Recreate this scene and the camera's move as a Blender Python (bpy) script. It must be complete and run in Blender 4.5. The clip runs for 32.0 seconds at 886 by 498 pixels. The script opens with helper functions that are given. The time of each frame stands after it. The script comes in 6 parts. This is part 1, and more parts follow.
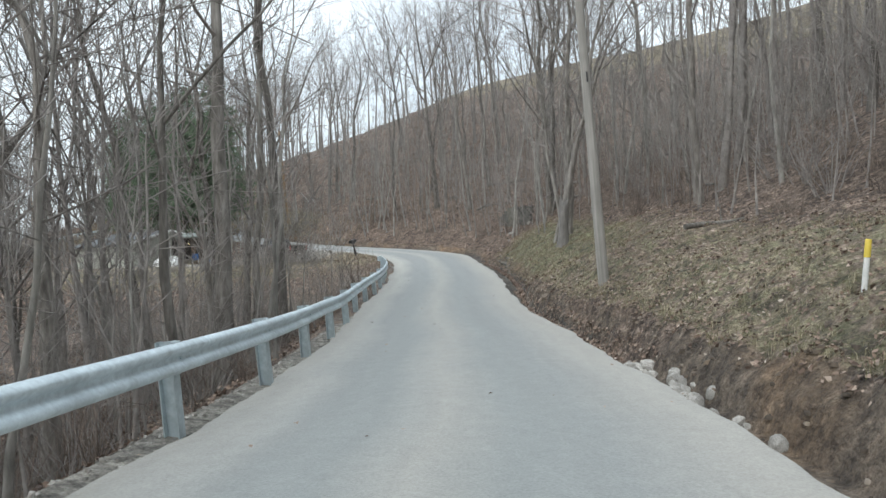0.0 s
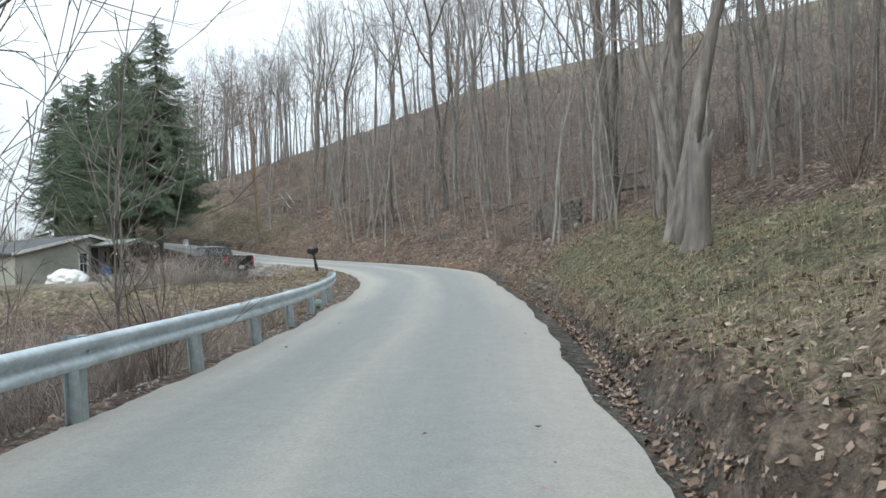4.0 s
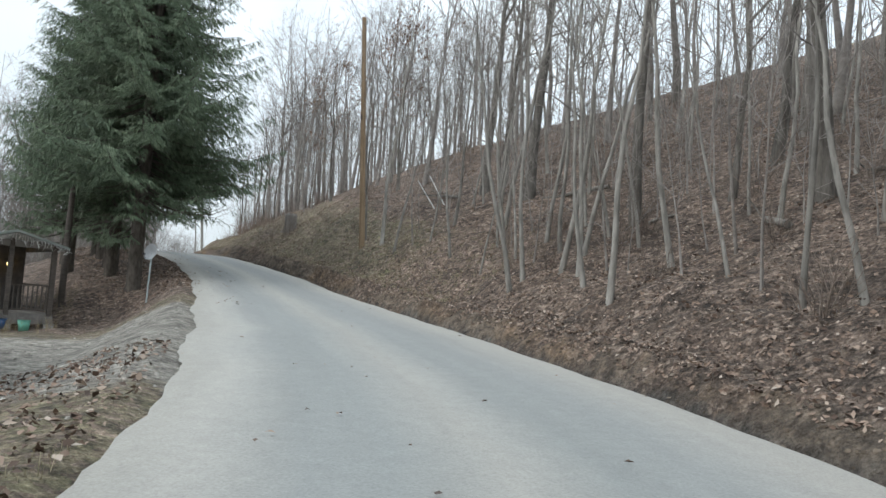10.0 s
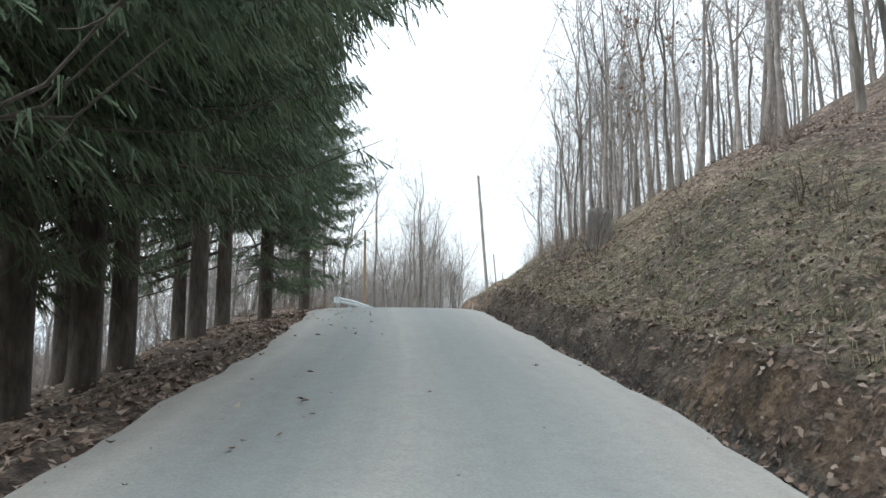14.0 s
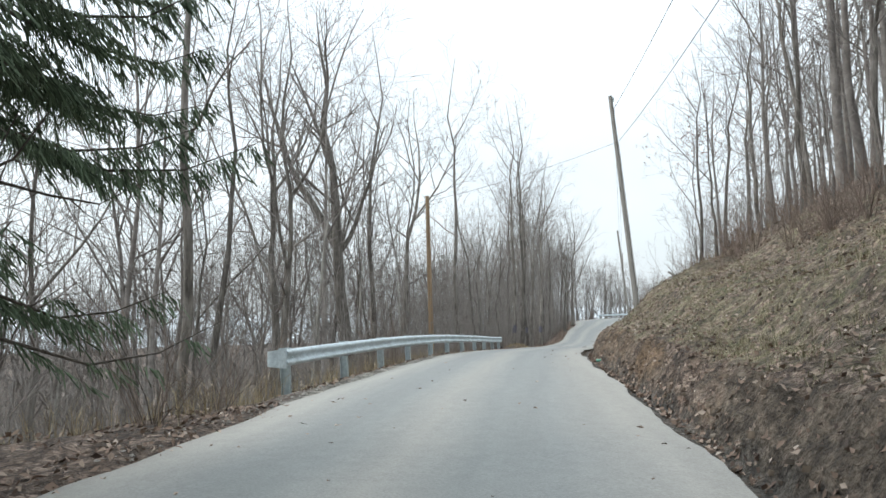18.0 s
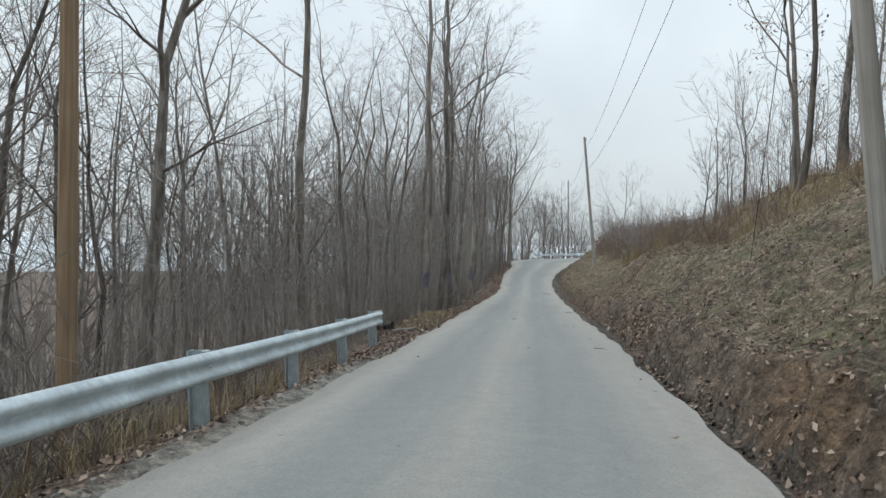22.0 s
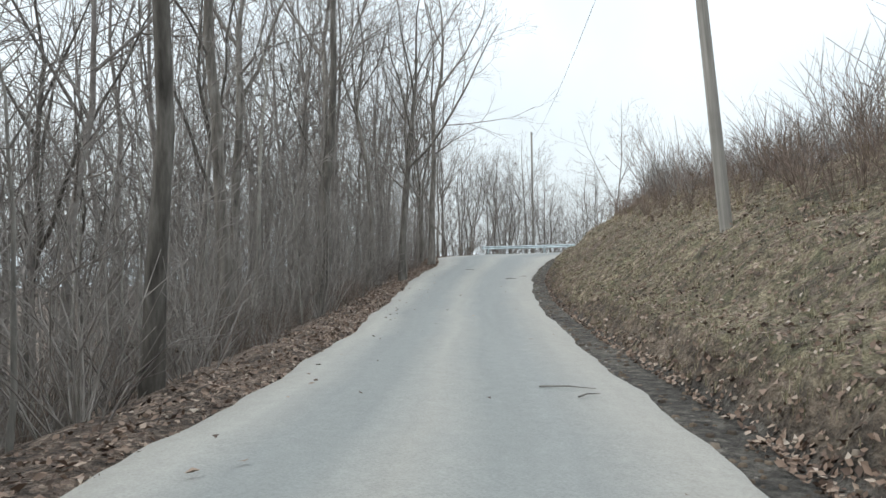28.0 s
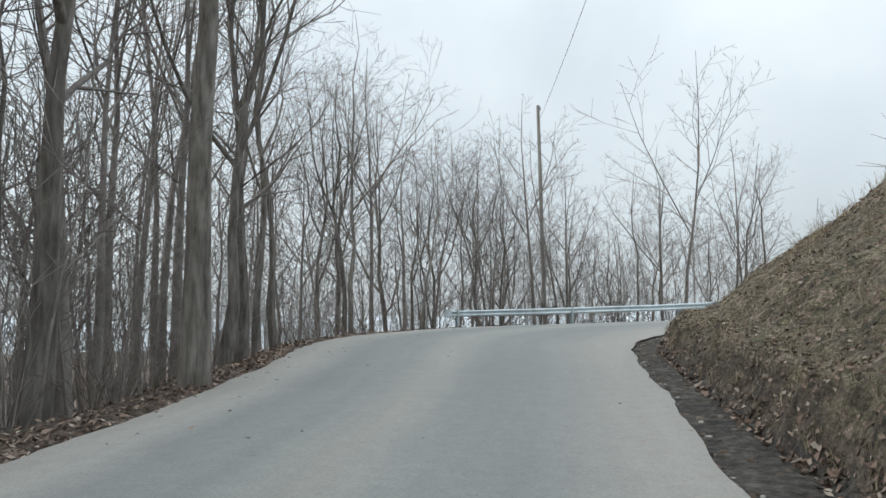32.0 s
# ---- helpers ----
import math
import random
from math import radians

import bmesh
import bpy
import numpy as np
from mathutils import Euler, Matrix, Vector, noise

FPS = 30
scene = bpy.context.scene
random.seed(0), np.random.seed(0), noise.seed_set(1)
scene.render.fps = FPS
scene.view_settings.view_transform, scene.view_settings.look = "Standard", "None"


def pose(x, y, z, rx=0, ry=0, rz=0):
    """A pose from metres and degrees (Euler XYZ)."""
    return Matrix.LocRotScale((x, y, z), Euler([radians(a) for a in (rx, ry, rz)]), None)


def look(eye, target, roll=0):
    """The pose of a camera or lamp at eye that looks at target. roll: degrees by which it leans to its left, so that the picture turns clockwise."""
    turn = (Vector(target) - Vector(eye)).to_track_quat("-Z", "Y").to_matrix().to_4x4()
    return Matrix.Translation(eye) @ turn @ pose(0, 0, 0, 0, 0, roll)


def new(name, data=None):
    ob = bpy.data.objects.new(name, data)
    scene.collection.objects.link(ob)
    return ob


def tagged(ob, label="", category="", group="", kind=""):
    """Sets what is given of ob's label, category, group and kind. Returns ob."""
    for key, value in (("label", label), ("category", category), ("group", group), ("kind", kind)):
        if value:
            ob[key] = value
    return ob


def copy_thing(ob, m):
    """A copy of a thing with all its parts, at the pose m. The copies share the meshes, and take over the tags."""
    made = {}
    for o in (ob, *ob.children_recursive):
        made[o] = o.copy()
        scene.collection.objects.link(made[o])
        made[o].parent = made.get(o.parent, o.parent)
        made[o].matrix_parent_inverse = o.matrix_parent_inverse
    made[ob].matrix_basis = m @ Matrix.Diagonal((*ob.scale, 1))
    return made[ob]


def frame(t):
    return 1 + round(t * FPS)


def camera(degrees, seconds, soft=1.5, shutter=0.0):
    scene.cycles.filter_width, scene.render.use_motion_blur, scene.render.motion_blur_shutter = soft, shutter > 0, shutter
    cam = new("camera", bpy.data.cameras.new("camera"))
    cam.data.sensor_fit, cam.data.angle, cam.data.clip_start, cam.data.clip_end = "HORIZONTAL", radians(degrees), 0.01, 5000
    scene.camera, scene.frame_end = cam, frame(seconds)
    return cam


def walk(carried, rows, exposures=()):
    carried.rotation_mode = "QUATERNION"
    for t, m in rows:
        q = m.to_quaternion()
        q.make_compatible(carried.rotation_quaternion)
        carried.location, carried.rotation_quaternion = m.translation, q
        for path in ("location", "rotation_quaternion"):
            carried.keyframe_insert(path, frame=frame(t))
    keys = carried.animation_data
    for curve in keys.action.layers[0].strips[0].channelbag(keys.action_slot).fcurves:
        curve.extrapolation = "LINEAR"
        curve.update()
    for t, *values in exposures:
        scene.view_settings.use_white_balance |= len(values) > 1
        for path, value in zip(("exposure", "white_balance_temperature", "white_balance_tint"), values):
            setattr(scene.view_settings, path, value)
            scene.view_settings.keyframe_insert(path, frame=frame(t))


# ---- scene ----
cam = camera(63.0, 32.0)
PATH = [
    (0, (-0.0, -0.0, 1.5), (-0.0, 2.0, 1.474), -2.6),
    (0.5, (0.124, 2.36, 1.414), (0.105, 4.36, 1.404), -1.9),
    (1, (0.256, 4.723, 1.313), (0.231, 6.723, 1.297), -1.2),
    (1.5, (0.451, 7.094, 1.214), (0.425, 9.094, 1.199), -1.3),
    (2, (0.648, 9.399, 1.14), (0.623, 11.399, 1.131), -2.1),
    (2.5, (0.823, 11.695, 1.054), (0.792, 13.695, 1.058), -3.0),
    (4.5, (1.144, 21.14, 0.913), (1.059, 23.137, 0.963), -1.3),
    (5, (1.128, 23.864, 0.956), (1.017, 25.86, 1.034), -1.1),
    (5.5, (1.108, 26.684, 1.008), (0.971, 28.676, 1.117), -0.7),
    (6, (1.123, 29.591, 1.056), (0.959, 31.581, 1.173), -0.2),
    (6.5, (1.049, 32.55, 1.075), (0.865, 34.538, 1.187), 0.3),
    (7, (0.945, 35.513, 1.101), (0.738, 37.499, 1.21), 0.7),
    (7.5, (0.743, 38.498, 1.153), (0.501, 40.48, 1.267), 0.8),
    (8, (0.433, 41.509, 1.262), (0.139, 43.483, 1.386), 0.5),
    (8.5, (0.014, 44.52, 1.36), (-0.35, 46.482, 1.499), 0.5),
    (9, (-0.585, 47.574, 1.482), (-1.034, 49.518, 1.628), 1.3),
    (9.5, (-1.568, 50.762, 1.642), (-2.121, 52.678, 1.795), 2.7),
    (10, (-2.662, 54.135, 1.905), (-3.362, 56.003, 2.049), 3.6),
    (10.5, (-4.004, 57.413, 2.114), (-4.875, 59.208, 2.253), 4.0),
    (11, (-5.503, 60.425, 2.273), (-6.526, 62.138, 2.41), 3.8),
    (11.5, (-7.053, 63.223, 2.413), (-8.188, 64.864, 2.547), 2.5),
    (12, (-8.709, 65.795, 2.554), (-9.911, 67.388, 2.687), 1.0),
    (12.5, (-10.424, 68.3, 2.685), (-11.681, 69.849, 2.827), 0.7),
    (13, (-12.216, 70.701, 2.834), (-13.524, 72.206, 2.992), 0.5),
    (13.5, (-14.181, 73.229, 3.034), (-15.536, 74.688, 3.22), 0.4),
    (14, (-16.227, 75.611, 3.259), (-17.64, 77.01, 3.481), 0.3),
    (14.5, (-18.361, 77.873, 3.554), (-19.83, 79.206, 3.808), -0.1),
    (16.5, (-26.625, 86.059, 4.827), (-28.256, 87.186, 5.092), -1.2),
    (17, (-28.929, 87.999, 5.052), (-30.554, 89.142, 5.287), -1.1),
    (17.5, (-31.271, 90.025, 5.248), (-32.883, 91.19, 5.456), -1.3),
    (18, (-33.604, 92.2, 5.465), (-35.208, 93.382, 5.644), -1.2),
    (18.5, (-36.021, 94.372, 5.594), (-37.618, 95.564, 5.753), -0.9),
    (19, (-38.547, 96.629, 5.635), (-40.137, 97.834, 5.772), -0.7),
    (19.5, (-41.166, 98.943, 5.695), (-42.744, 100.168, 5.799), -0.4),
    (20, (-43.802, 101.317, 5.7), (-45.366, 102.56, 5.783), -0.6),
    (20.5, (-46.413, 103.687, 5.715), (-47.963, 104.949, 5.777), -0.2),
    (21, (-48.978, 106.067, 5.694), (-50.507, 107.355, 5.733), 0.5),
    (21.5, (-51.552, 108.588, 5.607), (-53.057, 109.905, 5.627), 0.6),
    (22, (-54.017, 111.207, 5.503), (-55.499, 112.55, 5.499), 0.8),
    (22.5, (-56.464, 113.887, 5.369), (-57.922, 115.256, 5.344), 0.7),
    (23, (-58.919, 116.662, 5.2), (-60.354, 118.054, 5.154), 0.1),
    (23.5, (-61.318, 119.473, 5.043), (-62.735, 120.884, 4.987), -0.5),
    (24, (-63.669, 122.268, 4.872), (-65.07, 123.694, 4.822), -1.0),
    (24.5, (-66.169, 125.206, 4.722), (-67.563, 126.64, 4.684), -1.2),
    (25, (-68.744, 128.162, 4.603), (-70.138, 129.596, 4.57), -0.7),
    (25.5, (-71.384, 131.039, 4.387), (-72.768, 132.483, 4.362), -0.5),
    (27.5, (-82.354, 143.88, 3.746), (-83.738, 145.323, 3.767), -1.0),
    (28, (-85.309, 147.468, 3.625), (-86.685, 148.919, 3.647), -0.2),
    (28.5, (-88.254, 151.189, 3.492), (-89.626, 152.645, 3.522), 0.2),
    (29, (-91.312, 154.947, 3.467), (-92.682, 156.404, 3.506), -0.2),
    (29.5, (-94.342, 158.638, 3.5), (-95.708, 160.098, 3.555), -0.3),
    (30, (-97.271, 162.232, 3.579), (-98.632, 163.695, 3.662), -0.2),
    (30.5, (-100.166, 165.845, 3.672), (-101.526, 167.306, 3.794), -0.8),
    (31, (-102.984, 169.477, 3.784), (-104.345, 170.935, 3.939), -0.5),
    (31.5, (-105.742, 173.001, 3.956), (-107.096, 174.461, 4.139), -0.4),
    (32, (-108.372, 176.448, 4.166), (-109.716, 177.915, 4.364), -0.3),
]
walk(cam, [(t, look(eye, target, roll)) for t, eye, target, roll in PATH],
     [(0.0, 0.32, 6400, 11), (6.0, 0.3, 6400, 11), (9.0, 0.22, 6400, 11), (11.0, 0.2, 6400, 11), (13.0, 0.35, 6450, 11), (14.2, 0.62, 6450, 11), (15.5, 0.55, 6450, 11), (17.0, 0.42, 6500, 11), (18.2, 0.28, 6500, 11), (19.5, -0.03, 6500, 11), (21.5, -0.15, 6500, 11), (24.0, 0.1, 6550, 11), (28.0, 0.2, 6550, 11), (30.0, 0.1, 6550, 11), (31.0, 0.05, 6550, 11), (32.0, -0.2, 6500, 11)])

# ---- light ----
world = bpy.data.worlds.new("overcast")
scene.world = world
world.use_nodes = True
wn, wl = world.node_tree.nodes, world.node_tree.links
sky = wn.new("ShaderNodeTexSky")
sky.sky_type = 'NISHITA'
sky.sun_disc = False
SUN_EL, SUN_ROT = 38.0, 215.0
sky.sun_elevation, sky.sun_rotation = radians(SUN_EL), radians(SUN_ROT)
sky.dust_density, sky.air_density, sky.ozone_density = 4.0, 1.0, 1.5
cloud = wn.new("ShaderNodeMix")
cloud.data_type = 'RGBA'
drift = wn.new("ShaderNodeTexNoise")
drift.inputs["Scale"].default_value, drift.inputs["Detail"].default_value = 2.2, 5
spread = wn.new("ShaderNodeMath")
spread.operation = 'MULTIPLY_ADD'
spread.inputs[1].default_value, spread.inputs[2].default_value = 0.75, 0.42
wl.new(drift.outputs[0], spread.inputs[0])
wl.new(spread.outputs[0], cloud.inputs[0])
cloud.inputs[7].default_value = (8.5, 9.45, 9.85, 1)
wl.new(sky.outputs[0], cloud.inputs[6])
# an overcast sky grows brighter towards the zenith
up = wn.new("ShaderNodeSeparateXYZ")
wl.new(wn.new("ShaderNodeTexCoord").outputs["Generated"], up.inputs[0])
rise = wn.new("ShaderNodeMath")
rise.operation = 'MULTIPLY_ADD'
rise.inputs[1].default_value, rise.inputs[2].default_value = 1.0, 0.93
wl.new(up.outputs[2], rise.inputs[0])
veil = wn.new("ShaderNodeMath")
veil.operation = 'MAXIMUM'
veil.inputs[1].default_value = 0.3
wl.new(rise.outputs[0], veil.inputs[0])
dome = wn.new("ShaderNodeVectorMath")
dome.operation = 'SCALE'
wl.new(cloud.outputs[2], dome.inputs[0])
wl.new(veil.outputs[0], dome.inputs["Scale"])
wl.new(dome.outputs[0], wn["Background"].inputs[0])
wn["Background"].inputs[1].default_value = 0.10
sun = new("sun", bpy.data.lights.new("sun", 'SUN'))
sun.data.energy, sun.data.angle, sun.data.color = 0.7, radians(25), (0.98, 1.0, 0.97)
sun.matrix_world = pose(0, 0, 60, 90 - SUN_EL, 0, 180 - SUN_ROT)

# ---- plan: centre of the road every 8 m, its edges and its banks ----
CENTRE = [(-0.82, -14.97, 0.58),
          (-0.38, -6.98, 0.27),
          (0.05, 0.94, -0.03),
          (0.61, 8.94, -0.35),
          (1.08, 17.2, -0.58),
          (1.12, 25.0, -0.52),
          (1.03, 33.14, -0.42),
          (0.48, 40.91, -0.26),
          (-1.0, 48.86, 0.05),
          (-3.48, 56.08, 0.53),
          (-7.4, 63.71, 0.94),
          (-11.88, 70.24, 1.31),
          (-16.66, 76.05, 1.83),
          (-22.43, 82.08, 2.72),
          (-28.47, 87.62, 3.5),
          (-34.1, 92.63, 3.98),
          (-40.12, 98.02, 4.17),
          (-46.4, 103.69, 4.21),
          (-52.03, 109.12, 4.08),
          (-57.45, 115.0, 3.8),
          (-62.74, 121.16, 3.44),
          (-67.72, 126.97, 3.14),
          (-72.99, 132.85, 2.78),
          (-78.4, 139.15, 2.44),
          (-83.54, 145.33, 2.2),
          (-88.28, 151.2, 2.01),
          (-93.72, 157.89, 2.0),
          (-98.43, 163.68, 2.12),
          (-103.53, 170.17, 2.33),
          (-108.37, 176.45, 2.67)]
rng = np.random.default_rng(7)
heading, point = math.atan2(CENTRE[-1][1] - CENTRE[-2][1], CENTRE[-1][0] - CENTRE[-2][0]), Vector(CENTRE[-1])
line = [Vector(p) for p in CENTRE]
for k in range(90):
    heading += radians(-0.3 if k < 20 else -4.6 if k < 33 else -0.6 if k < 60 else 0)
    point = point + Vector((math.cos(heading), math.sin(heading), 0.043 if k < 45 else 0.0))
    if k % 4 == 3:
        line.append(point.copy())


def smooth_line(points, step):
    """Even steps along a smooth curve through the points."""
    p = np.array([tuple(v) for v in points])
    t = np.r_[0, np.cumsum(np.linalg.norm(np.diff(p[:, :2], axis=0), axis=1))]
    v = np.gradient(p, t, axis=0)
    q = np.arange(0, t[-1], step)
    k = np.clip(np.searchsorted(t, q, side='right') - 1, 0, len(t) - 2)
    h = (t[k + 1] - t[k])[:, None]
    a = ((q - t[k])[:, None]) / h
    return ((2 * a**3 - 3 * a**2 + 1) * p[k] + (a**3 - 2 * a**2 + a) * h * v[k] + (-2 * a**3 + 3 * a**2) * p[k + 1] + (a**3 - a**2) * h * v[k + 1])


ROAD = smooth_line(line, 1.0)
TAN = np.gradient(ROAD[:, :2], axis=0)
TAN /= np.linalg.norm(TAN, axis=1)[:, None]
SIDE = np.stack([TAN[:, 1], -TAN[:, 0]], 1)      # to the right
LEN = len(ROAD)


def along(s, xs, ys):
    return np.interp(s, xs, ys)


EDGE_S = [0, 15, 25, 30, 37, 45, 55, 62, 68, 75, 82, 90, 100, 110, 118, 125, 138, 150, 175, 185, 200, 210, 220, 230, 242, 250, 258, 260.5, 264.3, 268, 272, 300]
EDGE_L = [-3.0, -3.0, -3.1, -3.5, -3.8, -3.75, -3.5, -2.6, -1.8, -1.85, -2.6, -3.0, -2.9, -3.0, -3.6, -3.7, -2.8, -2.6, -2.7, -2.8, -3.0, -3.1, -3.7, -4.4, -4.8, -6.2, -9.2, -10.4, -7.7, -5.0, -4.0, -3.5]
EDGE_R = [2.4, 2.4, 1.9, 1.6, 1.12, 1.32, 2.0, 2.75, 4.15, 3.95, 3.3, 2.9, 2.05, 1.42, 1.52, 1.7, 1.82, 1.9, 2.2, 2.3, 1.8, 1.35, 1.08, 1.2, 1.85, 2.1, 2.4, 2.4, 2.4, 2.4, 2.4, 2.4]
BANK_S = [0, 30, 45, 60, 70, 85, 100, 118, 140, 157, 175, 190, 205, 225, 245, 300]
BANK_H = [.9, 1.0, .85, .7, .5, .7, 1.1, 1.2, 1.25, 1.6, 1.5, 1.3, 1.2, 1.2, 1.25, 1.3]
BANK_W = [1.0, 1.0, 1.0, 1.0, 1.2, 1.2, 1.4, 1.4, 1.6, 1.7, 1.6, 1.6, 1.7, 1.7, 1.7, 1.7]
HILL_1 = [.25, .28, .35, .5, .45, .5, .55, .55, .5, .58, .55, .6, .6, .6, .6, .6]
HILL_U = [6, 6, 6, 25, 25, 25, 20, 14, 14, 12, 10, 6, 5, 4.5, 5, 6]
HILL_2 = [.55, .55, .55, .4, .45, .45, .42, .4, .3, .25, .15, .05, .03, .0, .0, .0]


def ripple(x, y, size, seed):
    """Soft bumps between -1 and 1 of about that size."""
    r = np.random.default_rng(seed)
    out = 0
    for _ in range(6):
        a, ph, f = r.uniform(0, 6.28), r.uniform(0, 6.28), r.uniform(0.7, 1.5) * 6.28 / size
        out = out + np.sin((x * math.cos(a) + y * math.sin(a)) * f + ph)
    return out / 3.2


def beside(x, y):
    """Distance along the road, distance to its right, and its height there."""
    x, y = np.atleast_1d(np.asarray(x, float)), np.atleast_1d(np.asarray(y, float))
    s, d, z = np.empty_like(x), np.empty_like(x), np.empty_like(x)
    for c in range(0, len(x), 4000):
        q = np.stack([x[c:c + 4000], y[c:c + 4000]], 1)
        k = ((q[:, None, :] - ROAD[None, :, :2]) ** 2).sum(-1).argmin(1)
        off = q - ROAD[k, :2]
        t = np.clip((off * TAN[k]).sum(-1), -1, 1)
        side = (off * SIDE[k]).sum(-1)
        far = np.sqrt(np.maximum((off ** 2).sum(-1) - t ** 2, 0))
        s[c:c + 4000], d[c:c + 4000] = k + t, np.where(side > 0, far, -far)
        z[c:c + 4000] = np.interp(k + t, np.arange(LEN), ROAD[:, 2])
    return s, d, z


def step(a, b, x):
    t = np.clip((x - a) / (b - a), 0, 1)
    return t * t * (3 - 2 * t)


YARD_Z = 0.27


def height(x, y, fine=True):
    """The ground's height."""
    s, d, z = beside(x, y)
    x, y = np.atleast_1d(np.asarray(x, float)), np.atleast_1d(np.asarray(y, float))
    u, v = d - along(s, EDGE_S, EDGE_R), along(s, EDGE_S, EDGE_L) - d
    hb, wb = along(s, BANK_S, BANK_H), along(s, BANK_S, BANK_W)
    m1, u1, m2 = along(s, BANK_S, HILL_1), along(s, BANK_S, HILL_U), along(s, BANK_S, HILL_2)
    hb = hb * (1 + 0.18 * ripple(x, y, 7.0, 3))
    wide = 0.4 * step(38, 46, s) * (1 - step(63, 70, s)) + .22 * step(164, 172, s) + .15 * step(196, 206, s)     # the ditch widens before the hollow
    ditch = -(0.24 - .12 * step(160, 172, s)) * step(0.0, 0.3, u) * (1 - step(0.42 + wide, 0.62 + wide, u))
    w = u - wide + step(.3, .6, u - wide) * (0.10 * ripple(x, y, 1.3, 21) + 0.05 * ripple(x, y, 0.45, 22))
    cut = hb * (.42 * step(0.45, 0.95, w) + .58 * np.clip((w - .8) / (.3 + wb), 0, 1)) + .05 * step(.7, .9, w) * (1 - step(1.0, 1.5, w))
    right = ditch + cut + m1 * np.clip(u - wb - .3, 0, u1) + m2 * np.clip(u - wb - .3 - u1, 0, 45) + 0.02 * np.clip(u - 70, 0, 400)
    right = right - .55 * np.exp(-((s - 64.6) / .7) ** 2 - ((u - 1.2) / .5) ** 2)     # a dark hollow under the bank
    gully = step(40, 50, s) * (1 - step(62, 72, s))
    deep = np.where(s < 105, 6.0, 8.0 + 7.0 * step(120, 150, s)) * (1 - gully) + 1.9 * gully
    slope = 0.5 * (1 - step(105, 130, s)) + 0.42 * step(105, 130, s)
    shelf = 0.5 + 3.6 * step(96, 104, s) * (1 - step(124, 134, s)) + 1.2 * step(160, 172, s)
    drop = -(0.13 + .13 * step(98, 104, s) * (1 - step(120, 125, s))) * np.clip(v, 0, shelf) - np.minimum(slope * np.clip(v - shelf, 0, 1e3), deep) - (0.06 + 0.22 * step(110, 150, s)) * np.clip(v - shelf - deep / slope, 0, 160)
    yard = step(62, 70, s) * (1 - step(94, 104, s))
    home = (YARD_Z - z) * step(0.3, 3.0, v) - 0.2 * np.clip(v - 24, 0, 60)
    left = drop * (1 - yard) + home * yard
    left = left + 0.24 * step(168.3, 170, s) * (1 - step(174.5, 177.5, s)) * step(.1, .7, v) * (1 - step(.9, 1.7, v))
    left = left - 0.11 * (1 - step(0.05, 0.4, v))
    right = right - 0.11 * (1 - step(0.05, 0.3, u))
    out = np.where(u > 0, right, np.where(v > 0, left, -0.11))
    rough = step(0.3, 3, np.maximum(u, v)) * (1 - 0.8 * yard * (v > 0))
    if fine:
        out = out + rough * (0.16 * ripple(x, y, 9, 11) + 0.08 * ripple(x, y, 2.6, 12)) + step(.9, 2.2, np.maximum(u, v)) * 0.05 * ripple(x, y, 1.4, 14) + step(0.5, 1.2, np.maximum(u, v)) * (1 - 0.7 * yard * (v > 0)) * (0.06 * ripple(x, y, 0.8, 13) + .03 * ripple(x, y, .4, 17) * (np.maximum(u, v) < 8))
    out = out + step(60, 200, u) * 7 * ripple(x, y, 260, 5)
    return z + out


def place(s, d):
    """World x, y of a point s along and d to the right of the road."""
    s = np.clip(s, 0, LEN - 1.001)
    k = int(s)
    p = ROAD[k, :2] + (s - k) * (ROAD[min(k + 1, LEN - 1), :2] - ROAD[k, :2]) + SIDE[k] * d
    return float(p[0]), float(p[1])


def ground_z(x, y):
    return float(height([x], [y])[0])


# ---- materials ----
def mat(name, rough=0.8, metal=0.0):
    m = bpy.data.materials.new(name)
    m.use_nodes = True
    b = m.node_tree.nodes["Principled BSDF"]
    b.inputs["Roughness"].default_value, b.inputs["Metallic"].default_value = rough, metal
    return m, m.node_tree.nodes, m.node_tree.links, b


def coords(n, kind="Object"):
    return n.new("ShaderNodeTexCoord").outputs[kind]


def noise_tex(n, l, vec, scale, detail=4, rough=0.6, stretch=None):
    if stretch:
        mp = n.new("ShaderNodeMapping")
        mp.inputs["Scale"].default_value = stretch
        l.new(vec, mp.inputs[0])
        vec = mp.outputs[0]
    t = n.new("ShaderNodeTexNoise")
    t.inputs["Scale"].default_value, t.inputs["Detail"].default_value, t.inputs["Roughness"].default_value = scale, detail, rough
    l.new(vec, t.inputs["Vector"])
    return t.outputs[0]


def ramp(n, l, fac, stops):
    r = n.new("ShaderNodeValToRGB")
    while len(r.color_ramp.elements) < len(stops):
        r.color_ramp.elements.new(0.5)
    for e, (p, c) in zip(r.color_ramp.elements, stops):
        e.position, e.color = p, (*c, 1)
    l.new(fac, r.inputs[0])
    return r.outputs[0]


def blend(n, l, fac, a, b, mode='MIX'):
    m = n.new("ShaderNodeMix")
    m.data_type, m.blend_type = 'RGBA', mode
    for sock, val in ((0, fac), (6, a), (7, b)):
        if isinstance(val, (int, float)):
            m.inputs[sock].default_value = val
        elif isinstance(val, tuple):
            m.inputs[sock].default_value = (*val, 1)
        else:
            l.new(val, m.inputs[sock])
    return m.outputs[2]


